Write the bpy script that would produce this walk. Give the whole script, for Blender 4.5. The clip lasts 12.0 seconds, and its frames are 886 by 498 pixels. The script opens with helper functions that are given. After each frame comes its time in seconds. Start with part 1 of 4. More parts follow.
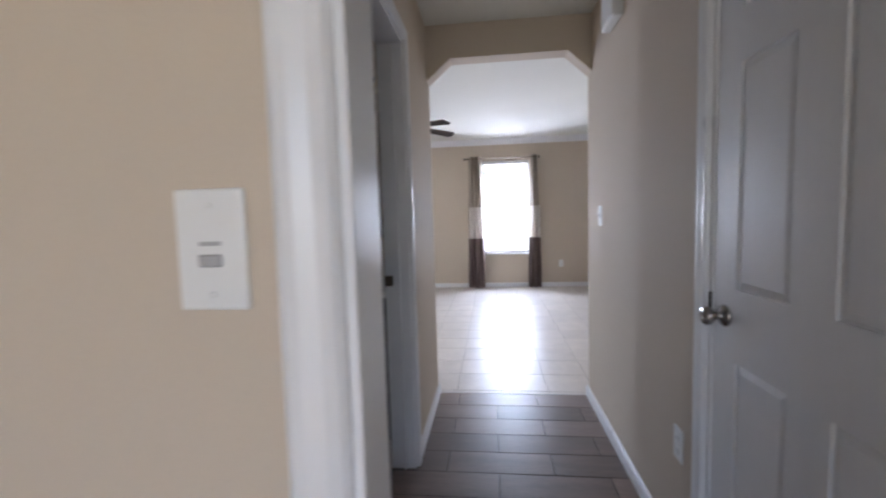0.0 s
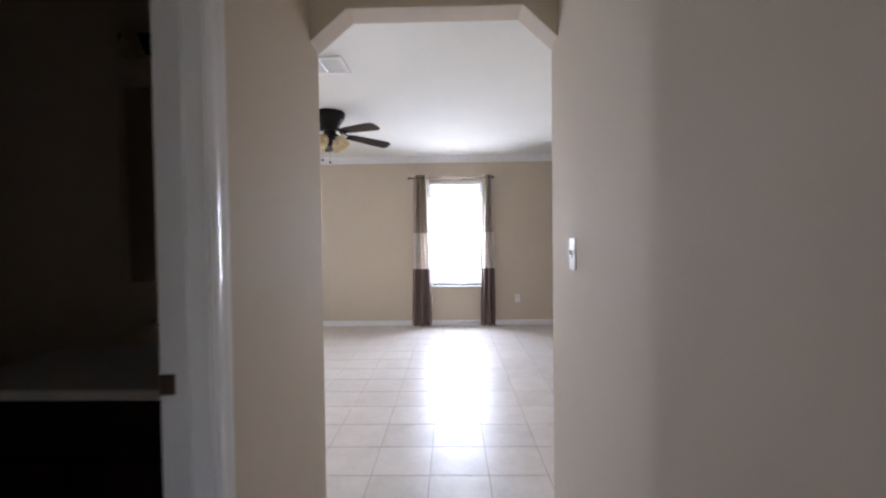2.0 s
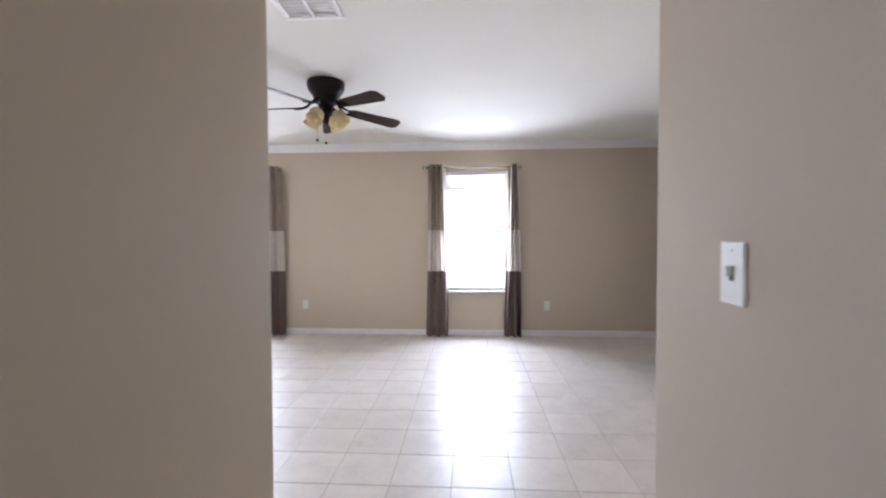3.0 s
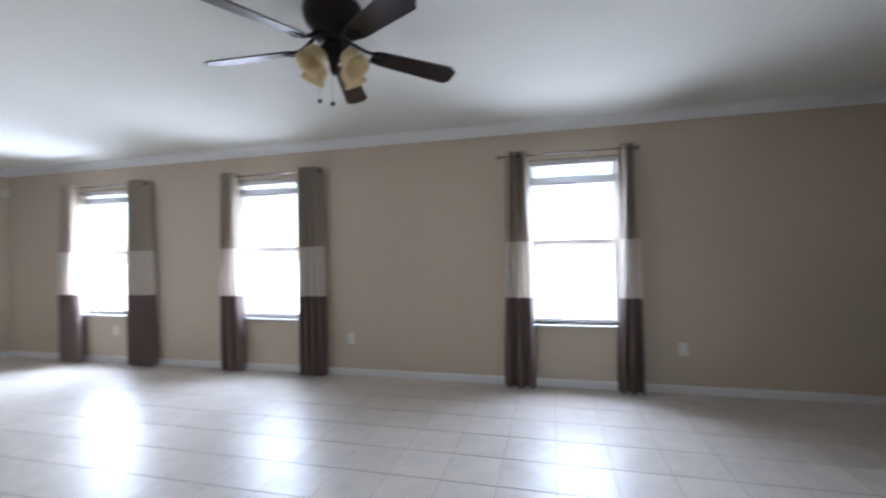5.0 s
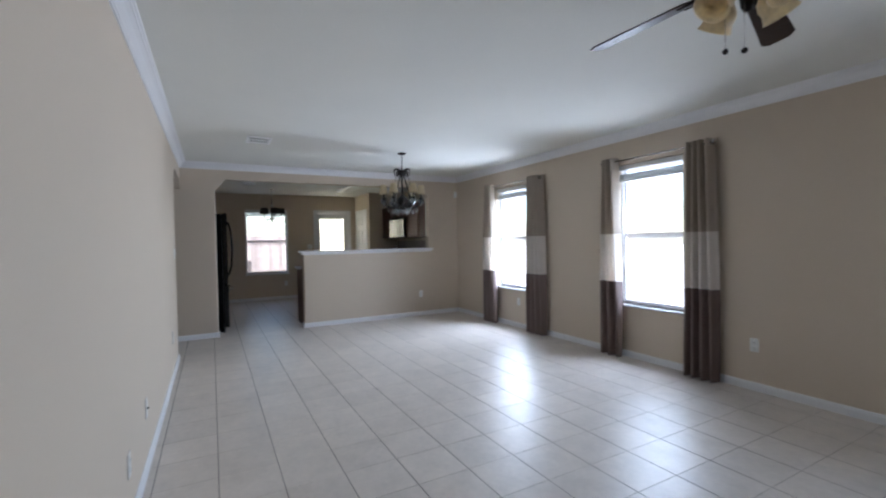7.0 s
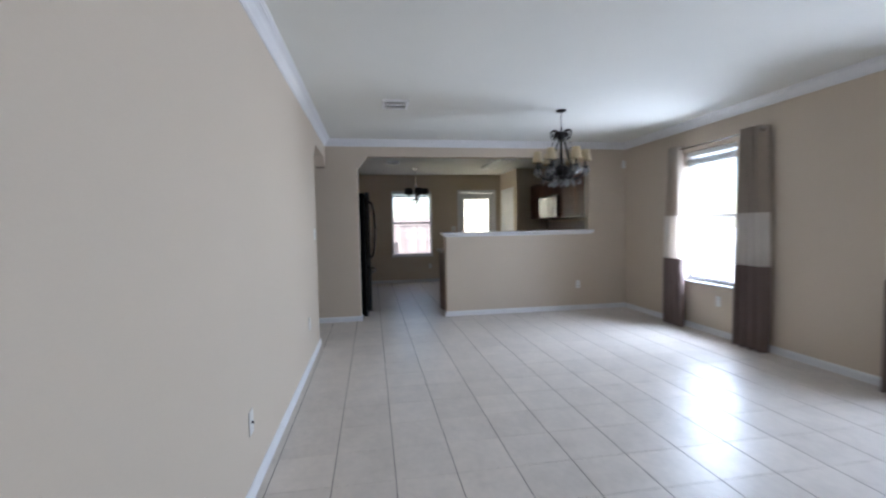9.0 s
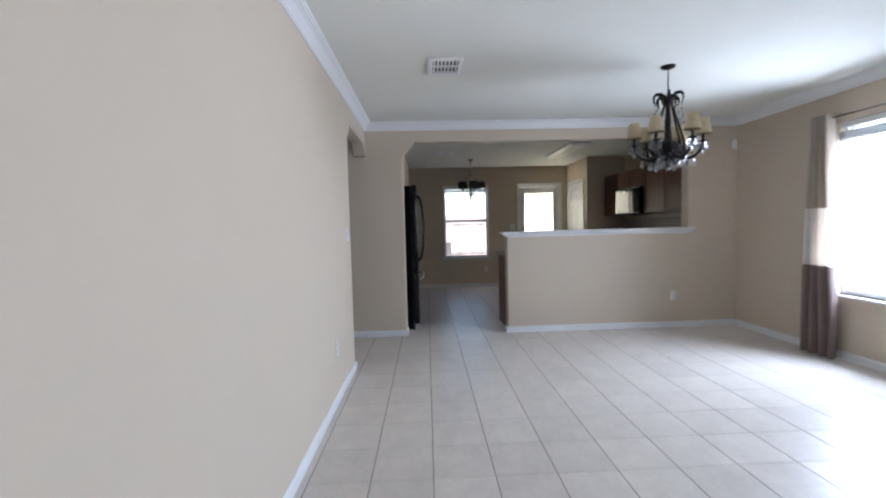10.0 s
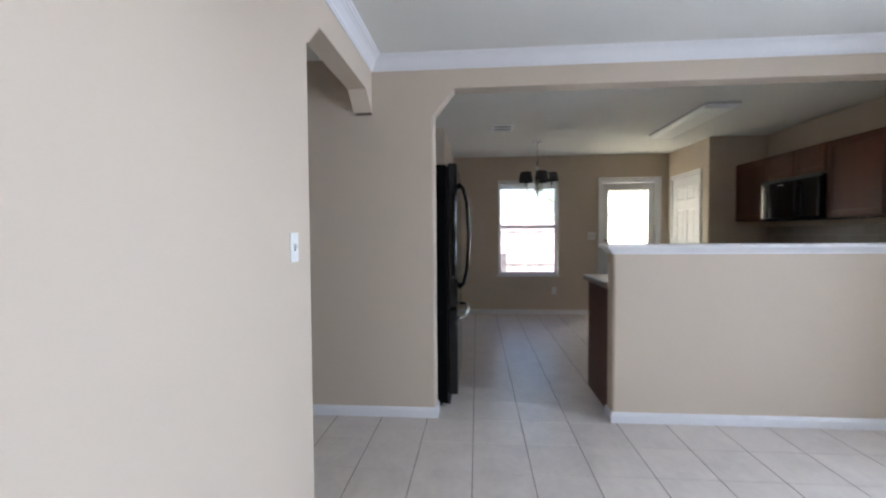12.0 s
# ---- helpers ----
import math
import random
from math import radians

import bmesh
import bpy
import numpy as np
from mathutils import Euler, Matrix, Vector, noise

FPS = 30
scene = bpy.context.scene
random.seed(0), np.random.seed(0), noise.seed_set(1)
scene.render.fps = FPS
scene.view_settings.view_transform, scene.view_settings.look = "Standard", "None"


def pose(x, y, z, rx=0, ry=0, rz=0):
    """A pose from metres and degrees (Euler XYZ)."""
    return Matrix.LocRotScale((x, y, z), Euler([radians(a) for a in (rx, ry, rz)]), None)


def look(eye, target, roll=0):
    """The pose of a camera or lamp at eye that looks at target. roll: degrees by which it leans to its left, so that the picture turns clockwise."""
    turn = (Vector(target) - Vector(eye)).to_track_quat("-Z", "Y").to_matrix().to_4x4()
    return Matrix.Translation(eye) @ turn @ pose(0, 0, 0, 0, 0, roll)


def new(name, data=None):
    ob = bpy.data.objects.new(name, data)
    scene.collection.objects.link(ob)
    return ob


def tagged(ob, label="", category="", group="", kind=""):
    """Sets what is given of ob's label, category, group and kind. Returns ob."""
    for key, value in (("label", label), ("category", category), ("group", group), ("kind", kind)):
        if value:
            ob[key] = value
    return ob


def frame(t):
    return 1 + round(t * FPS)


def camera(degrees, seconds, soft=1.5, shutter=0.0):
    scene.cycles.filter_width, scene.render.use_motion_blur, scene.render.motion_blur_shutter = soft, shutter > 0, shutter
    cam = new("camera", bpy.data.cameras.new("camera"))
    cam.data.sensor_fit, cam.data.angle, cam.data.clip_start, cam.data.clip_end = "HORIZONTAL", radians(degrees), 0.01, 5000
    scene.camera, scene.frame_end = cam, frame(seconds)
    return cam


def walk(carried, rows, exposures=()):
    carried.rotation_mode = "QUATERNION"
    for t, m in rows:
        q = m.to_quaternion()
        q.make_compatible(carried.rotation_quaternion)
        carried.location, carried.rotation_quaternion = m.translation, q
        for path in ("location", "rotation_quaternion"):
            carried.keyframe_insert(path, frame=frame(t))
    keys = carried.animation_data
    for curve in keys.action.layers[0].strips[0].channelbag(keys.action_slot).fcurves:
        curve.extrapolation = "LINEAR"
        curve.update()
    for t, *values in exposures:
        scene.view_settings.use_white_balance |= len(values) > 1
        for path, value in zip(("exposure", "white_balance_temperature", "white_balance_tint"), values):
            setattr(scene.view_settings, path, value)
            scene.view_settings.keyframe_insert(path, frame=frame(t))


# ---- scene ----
cam = camera(91.9, 12.0, soft=2.1, shutter=0.5)
PATH = [
    (0, (-0.152, -0.43, 1.234), (-0.379, 1.551, 1.078), -1.7),
    (0.5, (-0.056, -0.337, 1.232), (-0.088, 1.657, 1.09), -1.5),
    (1, (0.027, -0.132, 1.251), (-0.075, 1.865, 1.207), 0.7),
    (1.5, (0.057, 0.159, 1.234), (-0.034, 2.157, 1.197), 0.5),
    (2, (0.032, 0.56, 1.266), (-0.009, 2.559, 1.218), -0.7),
    (2.5, (0.042, 1.006, 1.272), (-0.063, 3.003, 1.245), -0.5),
    (2.7, (-0.004, 1.117, 1.273), (-0.121, 3.113, 1.214), -0.3),
    (4.3, (-0.015, 2.405, 1.275), (-0.148, 4.4, 1.257), -0.4),
    (4.5, (-0.024, 2.513, 1.265), (-0.217, 4.503, 1.307), -0.9),
    (5, (-0.102, 2.716, 1.291), (-0.594, 4.655, 1.294), -1.2),
    (5.5, (-0.157, 2.821, 1.307), (-1.274, 4.48, 1.289), -0.4),
    (6, (-0.205, 2.821, 1.309), (-1.677, 4.175, 1.296), 0.3),
    (6.5, (-0.211, 2.817, 1.311), (-1.872, 3.932, 1.285), -0.4),
    (8.5, (-0.734, 2.953, 1.319), (-2.649, 3.524, 1.225), -1.3),
    (9, (-1.144, 3.053, 1.276), (-3.115, 3.377, 1.171), -1.1),
    (9.5, (-1.606, 3.112, 1.262), (-3.602, 3.219, 1.181), -0.3),
    (10, (-2.11, 3.136, 1.274), (-4.106, 3.21, 1.167), -1.4),
    (10.5, (-2.627, 3.172, 1.28), (-4.627, 3.158, 1.276), -0.3),
    (11, (-3.145, 3.144, 1.272), (-5.144, 3.115, 1.279), -1.5),
    (11.5, (-3.682, 3.154, 1.259), (-5.681, 3.117, 1.231), -1.6),
    (12, (-4.181, 3.17, 1.269), (-6.173, 3.01, 1.198), -0.4),
]
EXPOSURES = [(0.0, 3.28, 6250, 20), (0.5, 3.14, 6400, 20), (1.0, 3.15, 6450, 20), (1.5, 3.24, 6450, 20), (2.0, 3.36, 6500, 20), (2.5, 3.46, 6500, 20), (4.3, 3.03, 6350, 17),
             (5.0, 2.58, 6150, 15), (5.5, 2.34, 6100, 14), (6.5, 2.17, 6050, 14), (8.5, 2.13, 6050, 14), (9.5, 2.5, 6100, 15), (10.0, 2.56, 6100, 15), (11.0, 2.74, 6150, 16), (12.0, 2.9, 6150, 16)]
walk(cam, [(t, look(eye, target, roll)) for t, eye, target, roll in PATH], EXPOSURES)

# ---- plan, metres ----
CZ = 2.462                # living and kitchen ceiling
HZ = 2.42                 # hall ceiling
KN = 6.76                 # kitchen side of the window wall
NY, SY = 6.83, 2.455      # window wall, south wall of the living room
PX, KX = -7.09, -10.97   # half wall face, far kitchen wall
HL, HR = -0.541, 0.472    # hall walls
TILE, TX, TY = 0.3165, -0.10, 3.1385
WINDOWS = ((-5.86, -5.10), (-3.54, -2.77), (-0.30, 0.49))
WZ0, WZ1 = 0.575, 2.11

# ---- world and light ----
world = bpy.data.worlds.new("sky")
scene.world = world
world.use_nodes = True
wt = world.node_tree
sky = wt.nodes.new("ShaderNodeTexSky")
sky.sky_type, sky.sun_disc = "NISHITA", False
sky.sun_elevation, sky.sun_rotation = radians(54), radians(140)
wt.links.new(sky.outputs[0], wt.nodes["Background"].inputs[0])
wt.nodes["Background"].inputs[1].default_value = 0.10

sun = new("sun", bpy.data.lights.new("sun", "SUN"))
sun.data.energy, sun.data.angle, sun.data.color = 3.0, radians(0.5), (1.0, 0.95, 0.88)
sun.matrix_world = look((14, -17, 30), (0, 0, 0))


def window_light(x, y, z, target, w, h, watts, color=(0.76, 0.89, 1.0), spread=180):
    data = bpy.data.lights.new("window_light", "AREA")
    data.shape, data.size, data.size_y, data.energy, data.color = "RECTANGLE", w, h, watts, color
    data.spread = radians(spread)
    ob = new("window_light", data)
    ob.matrix_world = look((x, y, z), target)
    return ob


for (a, b), wide, steep in zip(WINDOWS, (19.0, 7.2, 6.6), (8.0, 7.5, 6.8)):
    # light of the whole sky in the opening, the steeper part of it, and light off the bright ground
    x = (a + b) / 2
    for z in (0.80, 1.45):
        window_light(x, NY + 0.285, z, (x, 0, z - 3.1), b - a + 0.06, 0.68, 0.55 * wide, (0.71, 0.84, 1.0))
    window_light(x, NY + 0.62, 1.46, (x, 0, -3.4), 1.0, 1.3, steep, (0.70, 0.83, 1.0), 175)
    window_light(x, NY + 1.25, 0.25, (x, 0, 4.2), 1.9, 1.0, 1.5, (1.0, 0.97, 0.80), 165)
window_light(KX - 0.2, 5.48, 1.4, (0, 5.48, 1.4), 0.66, 1.1, 7.0, (1.0, 0.91, 0.64))
# added lamp at an assumed, unseen bedroom opening; brightens doorway wall and hall
window_light(0.15, -3.3, 1.35, (0.15, 0, 1.35), 1.5, 1.5, 1.0, (0.76, 0.87, 1.0))


# ---- materials ----
def material(name, color, rough=0.5, metal=0.0, var=0.06, scale=3.0, grain=60.0, bump=0.05, gloss=0.5, stretch=(1, 1, 1), per_object=0.0,
             translucent=0.0, coat=0.0):
    m = bpy.data.materials.new(name)
    m.use_nodes = True
    n, l = m.node_tree.nodes, m.node_tree.links
    p = n["Principled BSDF"]
    p.inputs["Metallic"].default_value = metal
    p.inputs["Specular IOR Level"].default_value = gloss
    p.inputs["Coat Weight"].default_value = coat
    geo = n.new("ShaderNodeNewGeometry")
    mp = n.new("ShaderNodeMapping")
    mp.inputs["Scale"].default_value = stretch
    l.new(geo.outputs["Position"], mp.inputs["Vector"])
    big, fine = n.new("ShaderNodeTexNoise"), n.new("ShaderNodeTexNoise")
    big.inputs["Scale"].default_value, big.inputs["Detail"].default_value = scale, 4
    fine.inputs["Scale"].default_value, fine.inputs["Detail"].default_value = grain, 6
    for t in (big, fine):
        l.new(mp.outputs[0], t.inputs["Vector"])
    add = n.new("ShaderNodeMath")
    add.operation = "MULTIPLY_ADD"
    add.inputs[1].default_value = 0.6
    l.new(big.outputs["Fac"], add.inputs[0])
    half = n.new("ShaderNodeMath")
    half.operation = "MULTIPLY"
    half.inputs[1].default_value = 0.4
    l.new(fine.outputs["Fac"], half.inputs[0])
    l.new(half.outputs[0], add.inputs[2])
    val = add.outputs[0]
    if per_object:
        info = n.new("ShaderNodeObjectInfo")
        po = n.new("ShaderNodeMath")
        po.operation = "MULTIPLY_ADD"
        po.inputs[1].default_value = per_object
        l.new(info.outputs["Random"], po.inputs[0])
        sub = n.new("ShaderNodeMath")
        sub.operation = "SUBTRACT"
        sub.inputs[1].default_value = per_object / 2
        l.new(val, sub.inputs[0])
        l.new(sub.outputs[0], po.inputs[2])
        val = po.outputs[0]
    ramp = n.new("ShaderNodeMapRange")
    ramp.inputs[1].default_value, ramp.inputs[2].default_value = 0.25, 0.75
    ramp.inputs[3].default_value, ramp.inputs[4].default_value = 1 - var, 1 + var
    l.new(val, ramp.inputs[0])
    mix = n.new("ShaderNodeVectorMath")
    mix.operation = "SCALE"
    mix.inputs[0].default_value = color
    l.new(ramp.outputs[0], mix.inputs["Scale"])
    l.new(mix.outputs[0], p.inputs["Base Color"])
    rr = n.new("ShaderNodeMapRange")
    rr.inputs[3].default_value, rr.inputs[4].default_value = max(0.02, rough - 0.06), min(1, rough + 0.06)
    l.new(big.outputs["Fac"], rr.inputs[0])
    l.new(rr.outputs[0], p.inputs["Roughness"])
    if bump:
        b = n.new("ShaderNodeBump")
        b.inputs["Strength"].default_value, b.inputs["Distance"].default_value = bump, 0.004
        l.new(fine.outputs["Fac"], b.inputs["Height"])
        l.new(b.outputs[0], p.inputs["Normal"])
    if translucent:
        tr = n.new("ShaderNodeBsdfTranslucent")
        l.new(mix.outputs[0], tr.inputs[0])
        ms = n.new("ShaderNodeMixShader")
        ms.inputs[0].default_value = translucent
        l.new(p.outputs[0], ms.inputs[1])
        l.new(tr.outputs[0], ms.inputs[2])
        l.new(ms.outputs[0], n["Material Output"].inputs["Surface"])
    return m


def clear_glass(name, tint=(1, 1, 1), reflect=0.08):
    m = bpy.data.materials.new(name)
    m.use_nodes = True
    n, l = m.node_tree.nodes, m.node_tree.links
    tr, gl, ms = n.new("ShaderNodeBsdfTransparent"), n.new("ShaderNodeBsdfGlossy"), n.new("ShaderNodeMixShader")
    tr.inputs[0].default_value = (*tint, 1)
    gl.inputs["Roughness"].default_value = 0.02
    ms.inputs[0].default_value = reflect
    l.new(tr.outputs[0], ms.inputs[1])
    l.new(gl.outputs[0], ms.inputs[2])
    l.new(ms.outputs[0], n["Material Output"].inputs["Surface"])
    return m


M_WALL = material("tan_wall_paint", (0.592, 0.503, 0.402), 0.75, var=0.03, scale=1.2, grain=140, bump=0.12, gloss=0.3)
M_CEIL = material("white_ceiling_paint", (0.76, 0.755, 0.705), 0.9, var=0.03, scale=2, grain=90, bump=0.25, gloss=0.2)
M_TRIM = material("white_trim_paint", (0.76, 0.76, 0.77), 0.3, var=0.02, scale=4, grain=50, bump=0.02)
M_DOOR = material("white_door_paint", (0.72, 0.72, 0.73), 0.38, var=0.03, scale=3, grain=40, bump=0.06, stretch=(1, 1, 0.15))
M_TILE = material("beige_ceramic_tile", (0.66, 0.598, 0.54), 0.37, var=0.14, scale=6, grain=26, bump=0.035, per_object=0.18)
M_GROUT = material("grey_brown_grout", (0.19, 0.16, 0.135), 0.85, var=0.15, scale=5, grain=80, bump=0.2)
M_PLANK = material("brown_wood_look_plank", (0.20, 0.145, 0.12), 0.33, var=0.30, scale=9, grain=70, bump=0.08, stretch=(0.25, 1.6, 1), per_object=0.5)
M_PLANK_GROUT = material("dark_plank_grout", (0.06, 0.05, 0.045), 0.8, var=0.1)
M_CARPET = material("beige_carpet", (0.40, 0.35, 0.29), 0.95, var=0.12, scale=8, grain=220, bump=0.6)
M_ALMOND = material("pale_plate_plastic", (0.64, 0.61, 0.57), 0.35, var=0.02, bump=0.0)
M_PLASTIC = material("white_plastic", (0.78, 0.78, 0.76), 0.35, var=0.02, bump=0.0)
M_VENT = material("white_vent_enamel", (0.88, 0.88, 0.88), 0.3, var=0.02, bump=0.0)
M_VINYL = material("white_window_vinyl", (0.80, 0.80, 0.81), 0.35, var=0.02, bump=0.0)
M_GREY = material("grey_plastic", (0.40, 0.40, 0.40), 0.4, var=0.03, bump=0.0)
# grey that stands in for the shade inside a vent's duct
M_DARK_GREY = material("duct_shade_grey", (0.14, 0.14, 0.135), 0.8, var=0.2, scale=20, bump=0.0)
M_SLOT = material("dark_slot", (0.03, 0.03, 0.03), 0.6, var=0.05, bump=0.0)
M_NICKEL = material("satin_nickel", (0.42, 0.395, 0.375), 0.15, 1.0, var=0.05, scale=20, bump=0.01)
M_CHROME = material("chrome", (0.75, 0.75, 0.76), 0.1, 1.0, var=0.03, bump=0.0)
M_BRONZE = material("oil_rubbed_bronze", (0.011, 0.007, 0.006), 0.42, 0.0, var=0.25, scale=15, bump=0.03, gloss=0.2)
M_BLADE = material("dark_walnut_blade", (0.020, 0.009, 0.007), 0.30, var=0.35, scale=10, grain=60, bump=0.03, stretch=(1, 1, 1), gloss=0.32)
M_AMBER = material("amber_scavo_glass", (0.80, 0.69, 0.48), 0.35, var=0.32, scale=14, grain=50, bump=0.05, translucent=0.45)
M_SHADE = material("cream_fabric_shade", (0.66, 0.55, 0.36), 0.85, var=0.05, scale=20, grain=250, bump=0.15, translucent=0.35)
M_BLACK_SHADE = material("black_fabric_shade", (0.012, 0.010, 0.010), 0.7, var=0.1, grain=200, bump=0.1)
M_CURT_TOP = material("taupe_curtain_fabric", (0.50, 0.425, 0.345), 0.5, var=0.06, scale=12, grain=300, bump=0.12, translucent=0.28)
M_CURT_MID = material("cream_curtain_fabric", (0.86, 0.81, 0.755), 0.7, var=0.04, scale=12, grain=300, bump=0.12, translucent=0.36)
M_CURT_LOW = material("dark_taupe_curtain_fabric", (0.20, 0.145, 0.13), 0.6, var=0.07, scale=12, grain=300, bump=0.12, translucent=0.15)
M_BLIND = material("white_blind_slat", (0.75, 0.75, 0.74), 0.5, var=0.03, bump=0.0, translucent=0.06)
M_DOOR_BLIND = material("sheer_white_slat", (0.85, 0.85, 0.85), 0.5, var=0.02, bump=0.0, translucent=0.75)
M_BLACK = material("black_appliance_gloss", (0.003, 0.003, 0.003), 0.02, var=0.1, scale=3, bump=0.0, gloss=0.3)
M_BLACK_MATTE = material("black_textured_side", (0.0015, 0.0015, 0.0015), 0.6, var=0.1, grain=180, bump=0.15, gloss=0.06)
M_CHERRY = material("cherry_cabinet_wood", (0.088, 0.025, 0.011), 0.38, var=0.35, scale=7, grain=55, bump=0.05, stretch=(2.2, 2.2, 0.25), gloss=0.2)
M_ESPRESSO = material("espresso_wood", (0.022, 0.010, 0.008), 0.4, var=0.3, scale=7, bump=0.05, stretch=(2, 2, 0.3), gloss=0.2)
M_COUNTER = material("speckled_brown_laminate", (0.22, 0.17, 0.13), 0.35, var=0.4, scale=40, grain=160, bump=0.02)
M_BACKSPLASH = material("beige_backsplash_tile", (0.30, 0.24, 0.19), 0.4, var=0.15, scale=9, grain=50, bump=0.05, per_object=0.4)
M_GLASS = clear_glass("window_glass")
M_CRYSTAL = bpy.data.materials.new("crystal_glass")
M_CRYSTAL.use_nodes = True
_p = M_CRYSTAL.node_tree.nodes["Principled BSDF"]
_p.inputs["Base Color"].default_value = (0.56, 0.56, 0.57, 1)
_p.inputs["Roughness"].default_value, _p.inputs["IOR"].default_value, _p.inputs["Transmission Weight"].default_value = 0.02, 1.55, 0.85
M_MIRROR = material("mirror_silver", (0.85, 0.86, 0.86), 0.02, 1.0, var=0.01, bump=0.0)
M_WHITE_TOP = material("white_cultured_marble", (0.75, 0.74, 0.72), 0.2, var=0.06, scale=6, bump=0.0)
M_DIFFUSER = material("prismatic_diffuser", (0.86, 0.87, 0.82), 0.35, var=0.03, grain=200, bump=0.2)
M_GRASS = material("lawn", (0.22, 0.22, 0.14), 0.9, var=0.4, scale=2, grain=60, bump=0.6)
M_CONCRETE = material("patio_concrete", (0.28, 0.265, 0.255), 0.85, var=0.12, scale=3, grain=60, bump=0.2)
# bright tone of an added slab, so the north panes read white
M_GLARE_GROUND = material("added_glare_ground", (0.72, 0.72, 0.72), 0.85, var=0.10, scale=3, grain=60, bump=0.2)
M_FENCE = material("weathered_fence", (0.44, 0.365, 0.345), 0.85, var=0.25, scale=6, grain=40, bump=0.2, stretch=(1, 1, 0.2), per_object=0.5)
M_BARK = material("bark", (0.12, 0.09, 0.065), 0.9, var=0.3, scale=12, bump=0.5)
M_LEAF = material("leaves", (0.28, 0.33, 0.17), 0.5, var=0.15, scale=3, bump=0.0, translucent=0.45)
M_STUCCO = material("outer_wall_brick_colour", (0.42, 0.36, 0.31), 0.9, var=0.1, bump=0.2)
M_WICKER = material("grey_wicker", (0.22, 0.19, 0.18), 0.8, var=0.3, scale=30, bump=0.3)


# ---- mesh tools ----
def box(bm, x0, x1, y0, y1, z0, z1, bevel=0.0, m=None, seg=1):
    v = [bm.verts.new((x, y, z)) for x in (x0, x1) for y in (y0, y1) for z in (z0, z1)]
    fs = [bm.faces.new([v[i] for i in q]) for q in ((0, 1, 3, 2), (4, 6, 7, 5), (0, 4, 5, 1), (2, 3, 7, 6), (0, 2, 6, 4), (1, 5, 7, 3))]
    if bevel:
        es = list({e for f in fs for e in f.edges})
        r = bmesh.ops.bevel(bm, geom=es, offset=bevel, segments=seg, affect="EDGES", profile=0.5)
        v = list({w for f in r["faces"] for w in f.verts} | {w for f in fs if f.is_valid for w in f.verts})
    if m is not None:
        bmesh.ops.transform(bm, matrix=m, verts=v)
    return bm


def prism(bm, pts, axis, a0, a1):
    """A polygon in the plane across the axis, drawn out from a0 to a1."""
    def at(p, a):
        return {"x": (a, p[0], p[1]), "y": (p[0], a, p[1]), "z": (p[0], p[1], a)}[axis]
    lo, hi = [bm.verts.new(at(p, a0)) for p in pts], [bm.verts.new(at(p, a1)) for p in pts]
    bm.faces.new(lo)
    bm.faces.new(hi[::-1])
    for i in range(len(pts)):
        j = (i + 1) % len(pts)
        bm.faces.new((lo[j], lo[i], hi[i], hi[j]))
    return bm


def lathe(bm, profile, m=None, seg=20, smooth=True):
    rings = []
    for r, z in profile:
        if r < 1e-5:
            rings.append([bm.verts.new((0, 0, z))])
        else:
            rings.append([bm.verts.new((r * math.cos(2 * math.pi * i / seg), r * math.sin(2 * math.pi * i / seg), z)) for i in range(seg)])
    for a, b in zip(rings, rings[1:]):
        for i in range(seg):
            j = (i + 1) % seg
            if len(a) == 1 and len(b) == 1:
                continue
            q = [a[0], b[j], b[i]] if len(a) == 1 else [a[i], a[j], b[0]] if len(b) == 1 else [a[i], a[j], b[j], b[i]]
            bm.faces.new(q).smooth = smooth
    for ring, flip in ((rings[0], True), (rings[-1], False)):
        if len(ring) > 1:
            bm.faces.new(ring[::-1] if flip else ring)
    if m is not None:
        bmesh.ops.transform(bm, matrix=m, verts=[v for r in rings for v in r])
    return bm


def tube(bm, pts, r, seg=8, m=None):
    pts = [Vector(p) for p in pts]
    rings, side = [], None
    for i, p in enumerate(pts):
        d = (pts[min(i + 1, len(pts) - 1)] - pts[max(i - 1, 0)]).normalized()
        side = d.orthogonal().normalized() if side is None else (side - d * side.dot(d)).normalized()
        up = d.cross(side)
        rad = r[i] if isinstance(r, (list, tuple)) else r
        rings.append([bm.verts.new(p + rad * (math.cos(2 * math.pi * k / seg) * side + math.sin(2 * math.pi * k / seg) * up)) for k in range(seg)])
    for a, b in zip(rings, rings[1:]):
        for i in range(seg):
            bm.faces.new((a[i], a[(i + 1) % seg], b[(i + 1) % seg], b[i])).smooth = True
    bm.faces.new(rings[0][::-1])
    bm.faces.new(rings[-1])
    if m is not None:
        bmesh.ops.transform(bm, matrix=m, verts=[v for q in rings for v in q])
    return bm


def ball(bm, c, r, seg=10, squash=1.0):
    n = max(4, seg // 2)
    prof = [(r * math.sin(math.pi * i / n), -r * squash * math.cos(math.pi * i / n)) for i in range(n + 1)]
    return lathe(bm, prof, Matrix.Translation(c), seg)


